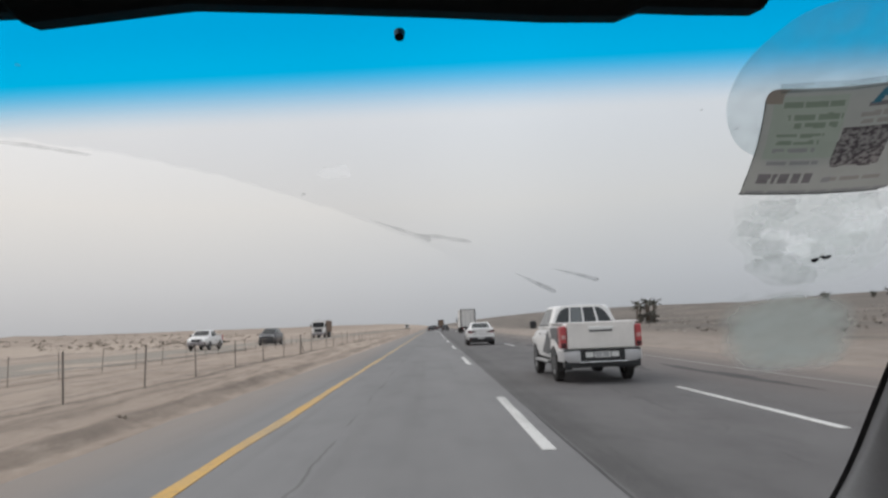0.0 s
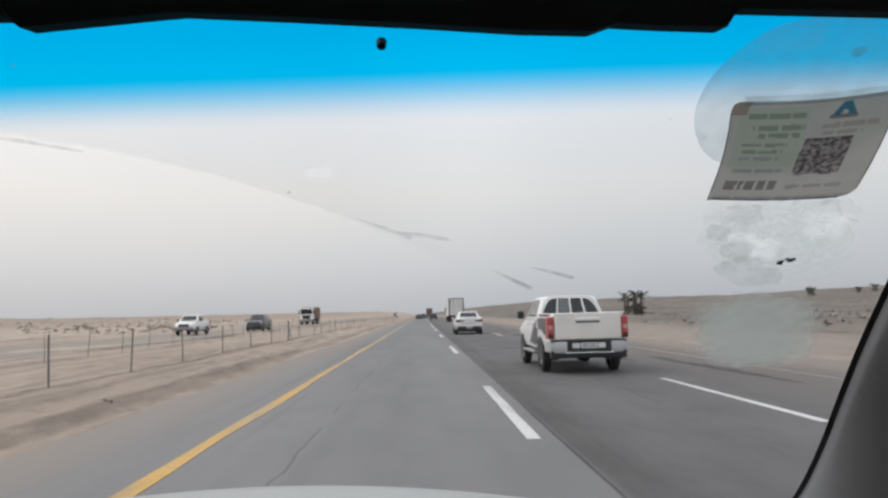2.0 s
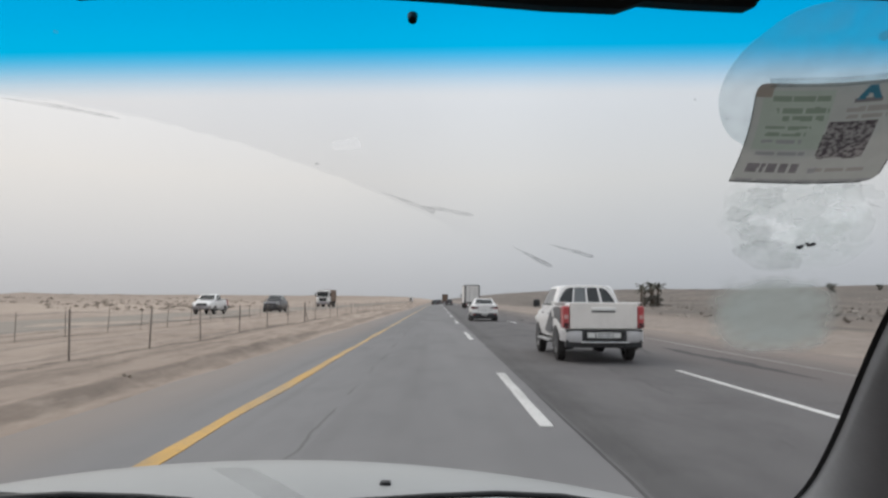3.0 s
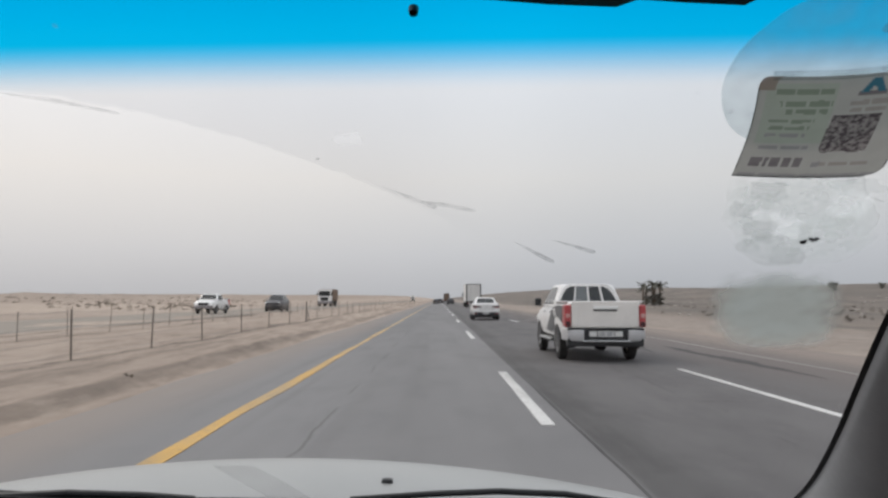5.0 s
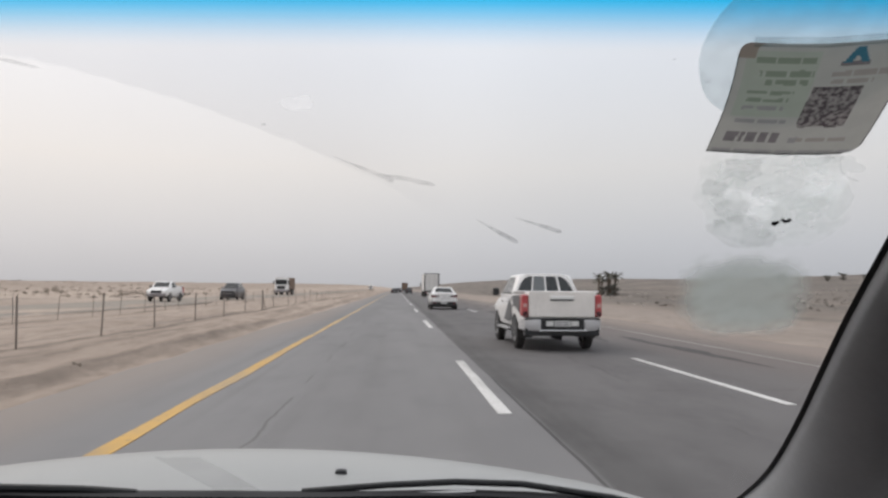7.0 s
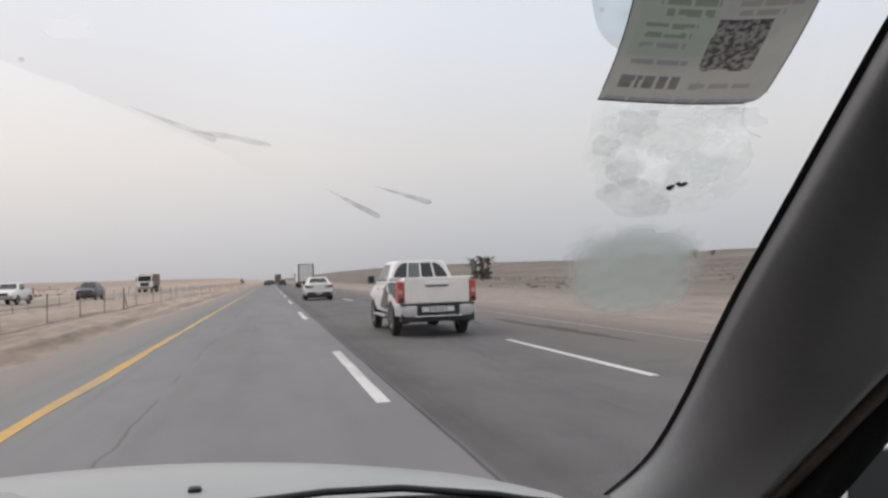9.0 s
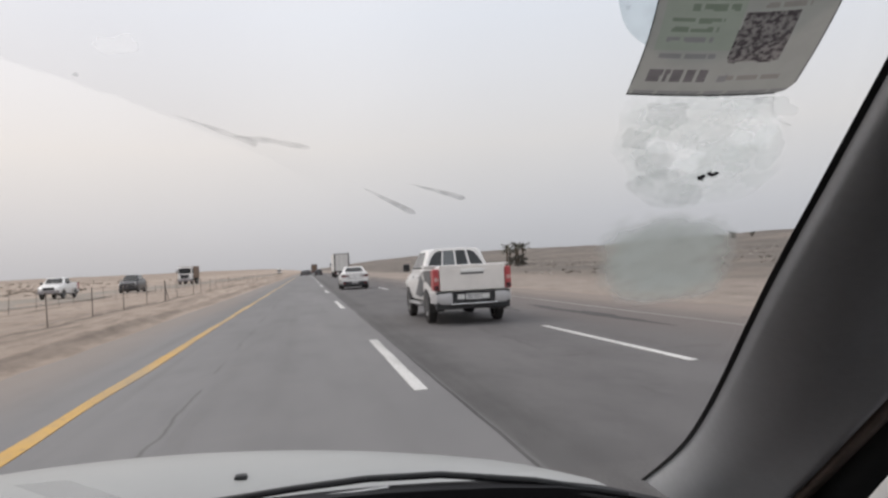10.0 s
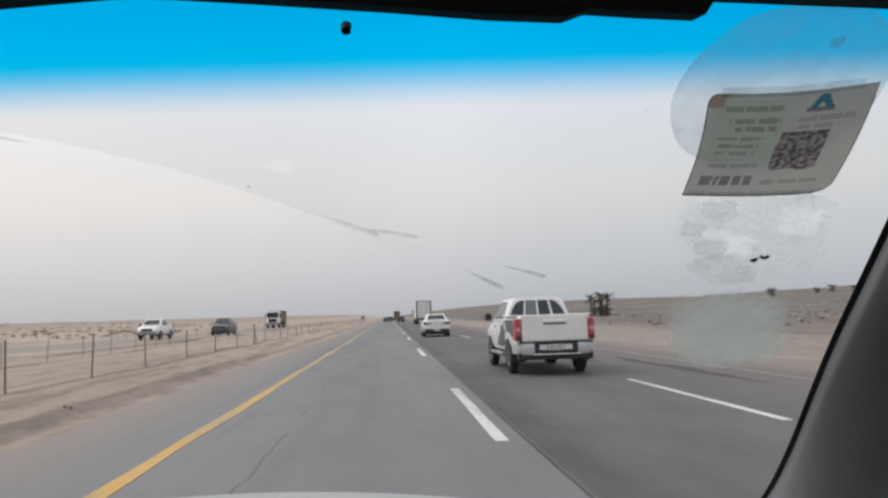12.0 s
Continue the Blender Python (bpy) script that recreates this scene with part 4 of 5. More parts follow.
    part("axle_housing", tube((-0.02, 1.16, 0.36), (0.20, 1.16, 0.36), 0.13, 0.13, 12), M_PLASTIC, t)
    part("exhaust", tube((0.42, 0.12, 0.40), (0.42, 1.4, 0.40), 0.03, 0.03, 10), M_PLASTIC, t)
    part("front_bumper", box(-0.80, 0.80, 5.0, 5.22, 0.48, 0.72, 0.05), M_GREYPAINT, t)
    part("grille", box(-0.45, 0.45, 5.05, 5.20, 0.74, 0.98, 0.03), M_PLASTIC, t)
    if detailed:
        for s in (-1,):
            for (y0, za, zb), (y1, zc, zd) in (((0.42, 0.86, 1.24), (0.95, 0.98, 1.25)), ((0.95, 0.98, 1.25), (1.55, 0.98, 1.22)), ((1.55, 0.66, 1.22), (1.95, 0.60, 1.14)), ((1.95, 0.60, 1.14), (2.35, 0.62, 0.92)), ((2.35, 0.62, 0.92), (2.75, 0.63, 0.70))):
                part("decal", slab(((s * 0.905, y1, zc), (s * 0.905, y0, za), (s * 0.895, y0, zb), (s * 0.895, y1, zd)), off=0.004, thick=0.012), M_DECAL, t, "dark grey painted side stripe")
            for k in range(3):
                y = 1.28 + 0.12 * k
                part("decal", slab(((s * 0.906, y + 0.05, 1.0), (s * 0.906, y, 1.0), (s * 0.90, y + 0.20, 1.2), (s * 0.90, y + 0.25, 1.2)), off=0.008, thick=0.006), M_WHITE, t, "thin pale slanted stripe")
    for s in (-1, 1):
        for y in (2.15, 3.10):
            part("door_handle", box(min(s * 0.885, s * 0.925), max(s * 0.885, s * 0.925), y, y + 0.16, 1.06, 1.10, 0.008), M_STEEL, t)
    return t


def sedan(at, paint, label, suv=0.0):
    """A saloon car; y = 0 at the rear bumper."""
    t = thing("car", label, "car", at)
    h = suv
    part("body", body_shell([(0.02, 0.74, 0.42, 0.86 + h), (0.14, 0.86, 0.30, 1.02 + h), (0.9, 0.905, 0.24, 1.04 + h), (1.6, 0.91, 0.22, 0.98 + h), (3.2, 0.91, 0.22, 0.95 + h),
                             (4.1, 0.88, 0.26, 0.84 + h), (4.55, 0.74, 0.36, 0.66 + h)]), paint, t, smooth=True)
    cab, f = greenhouse(0.50, 3.35, 1.35 - 2 * h, 2.55, 0.81, 0.585, 0.98 + h, 1.44 + 1.3 * h)
    part("cabin", cab, paint, t, smooth=True)
    part("rear_window", slab(f["rear"], 0.10, 0.90, 0.22, 0.86, 0.006), M_GLASS, t)
    part("windscreen", slab(f["front"], 0.08, 0.92, 0.12, 0.88, 0.006), M_GLASS, t)
    for side in ("left", "right"):
        for u0, u1 in ((0.14, 0.48), (0.52, 0.86)):
            part("side_window", slab(f[side], u0, u1, 0.16, 0.84, 0.006), M_GLASS, t)
    low = part("bumper", box(-0.80, 0.80, -0.035, 0.22, 0.25, 0.54, 0.05), M_PLASTIC, t, "black lower bumper")
    part("bumper_skin", box(-0.86, 0.86, -0.02, 0.30, 0.50, 0.72, 0.06, seg=3), paint, t, smooth=True)
    part("badge", tube((0, -0.025, 0.855 + h * 0.5), (0, 0.0, 0.855 + h * 0.5), 0.05, 0.05, 14), M_STEEL, t)
    part("diffuser", box(-0.40, 0.40, -0.05, 0.06, 0.24, 0.34, 0.02), M_SEAL, low)
    part("boot_lid", box(-0.56, 0.56, -0.005, 0.20, 0.60, 0.95 + h, 0.05), paint, t)
    part("boot_trim", box(-0.52, 0.52, -0.028, 0.03, 0.715, 0.735, 0.006), M_PLASTIC, t)
    part("spoiler_lip", box(-0.60, 0.60, -0.03, 0.14, 0.975 + h, 1.01 + h, 0.012), paint, t)
    plate(t, 0.0, -0.04, 0.465, 0.40, 0.14)
    for s in (-1, 1):
        lamp = part("tail_lamp", loft([[(s * x, y, a), (s * x, y, b), (s * x, y + 0.22, b), (s * x, y + 0.22, a)] for x, y, a, b in ((0.34, -0.02, 0.85 + h / 2, 0.88 + h / 2), (0.55, -0.02, 0.80 + h / 2, 0.91 + h / 2), (0.80, -0.005, 0.79 + h / 2, 0.95 + h / 2), (0.885, 0.06, 0.82 + h / 2, 0.96 + h / 2))]), M_DARKLAMP, t, "dark smoked tail lamp")
        part("lens", box(min(s * 0.58, s * 0.80), max(s * 0.58, s * 0.80), -0.03, 0.0, 0.815 + h * 0.5, 0.845 + h * 0.5, 0.006), M_REDLAMP, lamp)
        part("reflector", box(min(s * 0.62, s * 0.76), max(s * 0.62, s * 0.76), -0.045, -0.02, 0.42, 0.45, 0.005), M_REDLAMP, low)
        part("mirror", box(min(s * 0.92, s * 1.04), max(s * 0.92, s * 1.04), 2.80, 2.92, 0.96 + h, 1.08 + h, 0.03), paint, t)
        part("head_lamp", box(min(s * 0.45, s * 0.80), max(s * 0.45, s * 0.80), 4.30, 4.50, 0.58 + h, 0.70 + h, 0.03), M_CLEARLAMP, t)
        for y in (0.95, 3.70):
            wheel_arch(t, s, 0.60, 0.914, y, 0.34, 0.37)
            wheel(t, s * 0.81, y, 0.325, 0.22, s)
    part("underbody", box(-0.7, 0.7, 0.2, 4.3, 0.17, 0.30, 0.02), M_PLASTIC, t)
    return t


def lorry(at, label, box_paint, cab_paint, length=9.0, width=2.5, z0=1.05, z1=3.9):
    """A box lorry; y = 0 at the rear doors."""
    t = thing("lorry", label, "truck", at)
    w = width / 2
    trailer = part("cargo_box", box(-w, w, 0.0, length, z0, z1, 0.03), box_paint, t)
    for s in (-1, 1):
        d = part("rear_door", box(min(s * 0.03, s * (w - 0.16)), max(s * 0.03, s * (w - 0.16)), -0.04, 0.0, z0 + 0.10, z1 - 0.10, 0.012), box_paint, trailer)
        for k in (0.35, 0.75):
            part("lock_bar", tube((s * w * k, -0.06, z0 + 0.1), (s * w * k, -0.06, z1 - 0.12), 0.022, 0.022, 6), M_GREYPAINT, d)
        # dark door frame; its wide black posts also paint the box's shaded side
        part("door_post", box(min(s * (w - 0.16), s * (w + 0.02)), max(s * (w - 0.16), s * (w + 0.02)), -0.05, 0.05, z0, z1, 0.01), M_PLASTIC, trailer)
    part("top_rail", box(-w - 0.02, w + 0.02, -0.05, 0.05, z1 - 0.08, z1 + 0.02, 0.01), M_PLASTIC, trailer)
    part("chassis", box(-0.5, 0.5, 0.3, length + 2.0, 0.65, z0, 0.02), M_PLASTIC, t)
    under = part("under_run_bar", box(-w + 0.1, w - 0.1, 0.05, 0.17, 0.48, 0.62, 0.02), M_PLASTIC, t)
    for s in (-1, 1):
        part("tail_lamp", box(min(s * 0.7, s * 1.05), max(s * 0.7, s * 1.05), 0.02, 0.05, 0.66, 0.78, 0.01), M_REDLAMP, under)
        for y in (1.4, 2.7, length + 1.2):
            wheel(t, s * (w - 0.22), y, 0.5, 0.40, s)
        part("mud_flap", box(min(s * 0.72, s * 1.18), max(s * 0.72, s * 1.18), 0.72, 0.74, 0.25, 0.95, 0), M_PLASTIC, t)
    cab = part("cab", box(-w + 0.05, w - 0.05, length + 0.35, length + 2.3, 0.85, 3.0, 0.16, seg=3), cab_paint, t)
    part("windscreen", box(-w + 0.2, w - 0.2, length + 2.28, length + 2.315, 1.85, 2.75, 0.01), M_GLASS, cab)
    for s in (-1, 1):
        part("side_window", box(min(s * (w - 0.07), s * (w - 0.03)), max(s * (w - 0.07), s * (w - 0.03)), length + 1.1, length + 2.0, 1.9, 2.6, 0.01), M_GLASS, cab)
        part("head_lamp", box(min(s * 0.6, s * 1.0), max(s * 0.6, s * 1.0), length + 2.26, length + 2.33, 0.98, 1.2, 0.02), M_CLEARLAMP, cab)
        part("mirror", box(min(s * (w + 0.02), s * (w + 0.22)), max(s * (w + 0.02), s * (w + 0.22)), length + 2.1, length + 2.2, 1.9, 2.5, 0.03), M_PLASTIC, cab)
    part("bumper", box(-w + 0.05, w - 0.05, length + 2.15, length + 2.42, 0.5, 0.9, 0.05), M_GREYPAINT, cab)
    part("grille", box(-0.7, 0.7, length + 2.29, length + 2.33, 1.0, 1.65, 0.02), M_PLASTIC, cab)
    return t


# same carriageway
pickup(pose(3.66, 16.2, 0), M_WHITE, "dusty white double-cab pickup driving in the middle lane", True, M_TAILGATE)
sedan(pose(3.12, 49.0, 0), M_WHITE, "white saloon car driving ahead in the middle lane", 0.05)
lorry(pose(5.75, 123.0, 0), "white box lorry driving in the outer lane", M_CANVAS, M_WHITE, 12.0)
sedan(pose(-0.7, 205.0, 0), M_DARKPAINT, "dark saloon car far ahead on the highway")
sedan(pose(3.0, 190.0, 0), M_DARKPAINT, "dark car far ahead in the middle lane", 0.12)
sedan(pose(0.4, 236.0, 0), M_DARKPAINT, "small dark car far down the highway", 0.1)
lorry(pose(3.4, 330.0, 0), "distant brown lorry far down the highway", M_RUST, M_GREYPAINT)
# other carriageway, noses towards the camera
pickup(pose(-20.6, 70.0, 0.06, 0, 0, 180), M_WHITE, "white pickup on the sandy opposite carriageway", False)
lorry(pose(-20.6, 142.0, 0.06, 0, 0, 180), "pale lorry with dark load on the opposite carriageway", M_RUST, M_WHITE, 6.5, 2.4, 1.0, 3.1)
sedan(pose(-17.4, 82.0, 0.06, 0, 0, 180), M_DARKPAINT, "dark estate car on the opposite carriageway", 0.25)
lorry(pose(-19.6, 560.0, 0.06, 0, 0, 180), "distant white lorry on the opposite carriageway", M_CANVAS, M_WHITE)


# ---- the car that carries the camera ----
SLOPE, Y_REF, Z_REF = 0.633, 0.45, 1.56
INWARD = Vector((0, -0.535, -0.845))


def on_glass(x, y, off=0.0):
    """A point of the windshield's plane, off metres towards the cabin."""
    return Vector((x, y, Z_REF - SLOPE * (y - Y_REF))) + INWARD * off


CX = -0.38  # the car's middle
own = thing("host_car", "white car seen from inside through its windshield", "car")

# windshield
bm = bmesh.new()
nx, ny = 24, 14
for off, flip in ((0.0, False), (-0.005, True)):
    vs = [[bm.verts.new(on_glass(-1.36 + 2.02 * i / nx, 0.385 + 0.90 * j / ny, off)) for i in range(nx + 1)] for j in range(ny + 1)]
    if flip:
        continue
    for j in range(ny):
        for i in range(nx):
            bm.faces.new((vs[j][i], vs[j][i + 1], vs[j + 1][i + 1], vs[j + 1][i]))
shield = part("windshield", bm, M_SHIELD, own, "dusty windshield with blue shade band")
shield.visible_shadow = False


def ribbon(rows_a, rows_b, bulge=0.0, n=10, skew=0.8):
    """A surface between two curves, bulging towards the cabin."""
    rings = []
    for row, (a, b) in enumerate(zip(rows_a, rows_b)):
        a, b = Vector(a), Vector(b)
        out = Vector((-0.40, -0.90, 0.12)).normalized()
        if skew is None:
            # a round turn at the first edge, then a long face towards the door
            q = row / len(rows_a)
            turn, swell_by = 0.62 - 0.12 * q, 1.35 - 0.6 * q

            def swell(s):
                if s < turn:
                    e = max(0.0, 1 - (1 - s / turn) ** 2)
                    return (1 - 0.75 * q) * math.sqrt(e) + 0.75 * q * e
                # the far edge dips into a crease along the door seal
                return 1 + 0.10 * ((s - turn) / (1 - turn)) ** 2 - 0.24 * max(0.0, (s - 0.92) / 0.08) ** 2
        else:
            swell_by = 1.0
            swell = lambda s: math.sin(math.pi * s ** skew)
        rings.append([a.lerp(b, k / n) + out * bulge * swell_by * swell(k / n) for k in range(n + 1)])
    return loft(rings, closed=False)


# edge of the windshield along the pillar, from the roof to the cowl
EDGE = [(0.372, 0.36), (0.392, 0.455), (0.400, 0.495), (0.416, 0.555), (0.438, 0.635), (0.474, 0.765), (0.512, 0.885), (0.546, 0.99), (0.578, 1.10), (0.601, 1.20), (0.608, 1.29), (0.604, 1.38)]
EDGE = [q[:2] for q in curve([(x, y, 0) for x, y in EDGE], 4)]
NE = len(EDGE) - 1
seal_in = [on_glass(x + 0.0, y, 0.004) for x, y in EDGE]
seal_out = [on_glass(x + 0.004 + 0.005 * k / NE, y - 0.001, 0.007) for k, (x, y) in enumerate(EDGE)]
part("pillar_seal", ribbon(seal_in, seal_out, n=3), M_SEAL, own, "black rubber windshield seal", smooth=True)
# outer edge of the trim, along the door
inner = [on_glass(x + 0.0035 + 0.005 * k / NE, y - 0.001, 0.0065) for k, (x, y) in enumerate(EDGE)]
outer = []
HEAD = Vector((0.015, 0.06, 1.39))  # where a front passenger looks out
for k in range(len(EDGE)):
    z = 1.617 - 0.635 * (EDGE[k][1] - 0.36)
    q = (1.62 - z) / (1.62 - 1.066)
    deep = 1 + 0.17 * (k / NE) ** 1.2
    p = Vector((0.548 + 0.085 * min(1.0, q / 0.6), 0.40 + 0.59 * q, z - 0.01))
    outer.append(tuple(HEAD + (p - HEAD) * deep))
bm = ribbon(inner, outer, bulge=0.075, n=32, skew=None)
bm.verts.ensure_lookup_table()
outer = [tuple(bm.verts[33 * k + 32].co) for k in range(len(EDGE))]
part("pillar_trim", bm, M_TRIM, own, "grey plastic pillar trim", smooth=True)
lip = [(x + 0.028, y + 0.020, z - 0.022) for x, y, z in outer]
part("door_seal", ribbon(outer, lip, bulge=0.015, n=8), M_DOORTRIM, own, "brown cloth door seal", smooth=True)
frame_in = lip
frame_out = [(x + 0.030, y + 0.034, z - 0.033 - 0.10 * max(0, k - 18) / 26) for k, (x, y, z) in enumerate(lip)]
part("door_frame", ribbon(frame_in, frame_out, bulge=0.006, n=5), M_SEAL, own, "black door window frame", smooth=True)

# door, below the side window
part("door_panel", box(0.70, 0.80, -1.6, 1.20, 0.35, 1.02, 0.03), M_PLASTIC, own)
part("door_panel", box(-1.56, -1.46, -1.6, 1.20, 0.35, 1.02, 0.03), M_PLASTIC, own)

# outside mirror
def rounded(x0, x1, z0, z1, r, y, n=8):
    """A rounded rectangle standing across the road."""
    ring = []
    for cx, cz, a0 in ((x1 - r, z1 - r, 0), (x0 + r, z1 - r, 90), (x0 + r, z0 + r, 180), (x1 - r, z0 + r, 270)):
        for k in range(n + 1):
            a = math.radians(a0 + 90 * k / n)
            ring.append((cx + r * math.cos(a), y, cz + r * math.sin(a)))
    return ring


shell = [rounded(0.885, 1.172, 0.858, 1.086, 0.060, 1.098), rounded(0.88, 1.177, 0.853, 1.091, 0.064, 1.112), rounded(0.887, 1.17, 0.86, 1.084, 0.064, 1.17), rounded(0.912, 1.142, 0.878, 1.058, 0.06, 1.20)]
mir = part("outside_mirror", loft(shell), M_WHITE, own, "pale outside mirror housing", smooth=True)
glass_rings = [rounded(0.8895, 1.168, 0.862, 1.081, 0.058, 1.094), rounded(0.887, 1.17, 0.86, 1.083, 0.059, 1.100)]
part("mirror_glass", loft(glass_rings), mat("dark_mirror_bezel", (0.035, 0.038, 0.042), 0.35), mir, "dark mirror face", smooth=False)
part("mirror_foot", box(0.80, 0.95, 1.14, 1.22, 0.89, 0.95, 0.02), M_PLASTIC, mir)

# roof lining and its front edge
bm = bmesh.new()
front = [(-1.40, 0.404), (-0.70, 0.404), (-0.245, 0.405), (-0.2405, 0.4115), (-0.16, 0.4045), (-0.145, 0.4035), (-0.08, 0.407), (0.0, 0.412), (0.06, 0.4165), (0.105, 0.418), (0.118, 0.413), (0.15, 0.415), (0.188, 0.4165), (0.1905, 0.405), (0.28, 0.408), (0.36, 0.411), (0.80, 0.43)]
rings = []
for x, y in front:
    p = on_glass(x, y, 0.002)
    rings.append([p, p + Vector((0, -0.02, -0.004)), p + Vector((0, -0.10, 0.015)), p + Vector((0, -0.5, 0.06)), p + Vector((0, -2.2, 0.05)), p + Vector((0, -2.2, 0.09)), p + Vector((0, -0.3, 0.12)), p + Vector((0, 0.0, 0.03))])
part("headliner", loft(rings), M_LINER, own, "black headliner and visor edge")
part("sensor_mount", tube(on_glass(-0.027, 0.420, 0.001), on_glass(-0.027, 0.420, 0.006), 0.0035, 0.003, 14), M_SPECK, own, "small black disc on the glass")

# closing walls behind the camera
part("rear_wall", box(-1.5, 0.75, -1.85, -1.75, 0.3, 1.70), M_LINER, own)
part("cabin_floor", box(-1.5, 0.78, -1.8, 1.25, 0.30, 0.36), M_LINER, own)

# unseen tinted side panes, added to dim the pillar; none beside the camera
def side_pane(x0, x1, y0, y1, y2, y3):
    bm = bmesh.new()
    rim = [(x0, y0, 1.0), (x0, y1, 1.0), (x1, y2, 1.73), (x1, y3, 1.73)]
    loft([[(x, y, z) for x, y, z in rim], [(x + 0.004, y, z) for x, y, z in rim]], bm)
    part("side_window", bm, M_TINT, own, "unseen tinted side pane that dims the cabin")


side_pane(-1.52, -1.43, -0.40, 1.22, 0.36, -0.40)
side_pane(-1.52, -1.43, -1.74, -0.44, -0.44, -1.62)
side_pane(0.76, 0.67, -1.74, -0.44, -0.44, -1.62)

# outer panels, roof and wheels
part("roof", box(-1.40, 0.66, -1.78, 0.30, 1.735, 1.785, 0.04, seg=3), M_WHITE, own, "white roof panel", smooth=True)
for s, x in ((-1, -1.575), (1, 0.815)):
    side = part("side_panel", box(x - 0.013, x + 0.013, -1.84, 1.06, 0.27, 1.0, 0.010), M_WHITE, own)
    for y in (-0.85, 0.12):
        part("door_handle", box(x + s * 0.012 - 0.012, x + s * 0.012 + 0.012, y, y + 0.17, 0.86, 0.89, 0.006), M_PLASTIC, side)
    part("sill", box(min(x - s * 0.08, x + s * 0.02), max(x - s * 0.08, x + s * 0.02), -0.85, 1.0, 0.22, 0.29, 0.02), M_PLASTIC, own)
    fx = CX + s * 0.985
    part("front_wing", loft([[(fx - 0.016, y, 0.34), (fx + 0.016, y, 0.34), (fx + 0.016, y, z), (fx - 0.016, y, z)] for y, z in ((1.10, 0.76), (1.72, 0.70), (2.05, 0.58), (2.24, 0.48))]), M_WHITE, own)
    part("rear_pillar", tube((x - s * 0.03, -1.76, 0.98), (x - s * 0.14, -1.62, 1.75), 0.06, 0.05, 8), M_WHITE, own)
    part("centre_pillar", tube((x - s * 0.03, -0.42, 0.98), (x - s * 0.14, -0.42, 1.75), 0.035, 0.03, 8), M_PLASTIC, own)
    part("head_lamp", box(min(CX + s * 0.56, CX + s * 0.93), max(CX + s * 0.56, CX + s * 0.93), 2.22, 2.37, 0.42, 0.53, 0.03), M_CLEARLAMP, own)
    part("tail_lamp", box(min(CX + s * 0.84, CX + s * 1.08), max(CX + s * 0.84, CX + s * 1.08), -1.96, -1.88, 0.72, 0.92, 0.02), M_REDLAMP, own)
    for y in (1.70, -1.15):
        wheel(own, CX + s * 0.90, y, 0.335, 0.21, s)
part("left_pillar", tube((-1.40, 0.38, 1.66), (-1.44, 1.26, 1.04), 0.035, 0.045, 8), M_WHITE, own, "white windshield pillar")
part("front_bumper", box(CX - 0.93, CX + 0.93, 2.22, 2.42, 0.22, 0.44, 0.06, seg=3), M_WHITE, own, smooth=True)
part("tailgate", box(-1.50, 0.74, -1.93, -1.86, 0.34, 1.04, 0.03), M_WHITE, own)
part("rear_bumper", box(-1.54, 0.78, -2.04, -1.86, 0.26, 0.52, 0.05), M_WHITE, own)
part("rear_window", box(-1.42, 0.66, -1.90, -1.86, 1.06, 1.66, 0.015), M_GLASS, own)
part("underbody", box(-1.45, 0.69, -1.7, 2.1, 0.20, 0.30, 0.02), M_PLASTIC, own)

# dashboard
rings = []
for k in range(21):
    x = -1.40 + 2.00 * k / 20
    e = 0.009 * (x - CX) ** 2 + 0.22 * max(0.0, x - 0.28) ** 1.3
    prof = [(1.27, 1.000), (1.22, 1.022), (1.12, 1.030), (0.98, 1.020), (0.86, 0.995), (0.80, 0.94), (0.80, 0.60), (1.27, 0.60)]
    rings.append([(x, y - 0.014 * (x - CX) ** 2, z - e) for y, z in prof])
part("dashboard", loft(rings), M_DASH, own, "dark brown-black dashboard top", smooth=True)

# two thin brownish lines along the dashboard top
for name, y, z, rr, m in (("dash_line", 1.165, 1.030, 0.0045, M_DOORTRIM), ("dash_line", 1.085, 1.030, 0.003, M_DOORTRIM)):
    bm = bmesh.new()
    pts = []
    for k in range(21):
        x = -1.38 + 1.92 * k / 20
        pts.append((x, y - 0.014 * (x - CX) ** 2, z - 0.009 * (x - CX) ** 2 - 0.22 * max(0.0, x - 0.28) ** 1.3))
    for a, b in zip(pts, pts[1:]):
        tube(a, b, rr, rr, 6, bm)
    part(name, bm, m, own, "thin brownish line along the dashboard", smooth=True)

# bonnet
rings = []
for k in range(33):
    x = CX - 0.96 + 1.92 * k / 32
    d = x - CX
    ring = []
    for j in range(19):
        y = 1.275 + 1.05 * j / 18 - 0.05 * d * d
        z = 1.05 - 0.5 * (y + 0.05 * d * d - 1.45) ** 2 - 0.125 * (d - 0.04) ** 2 - 0.10 * max(0.0, abs(d) - 0.80) ** 1.2
        ring.append((x, y, z))
    ring += [(x, ring[-1][1] + 0.02, 0.55), (x, 1.25 - 0.05 * d * d, 0.60)]
    rings.append(ring)
bonnet = part("bonnet", loft(rings), M_CARPAINT, own, "white bonnet", smooth=True)
part("washer_nozzle", box(-0.119, -0.097, 1.375, 1.397, 1.026, 1.0475, 0.006), M_PLASTIC, bonnet, "black washer nozzle")

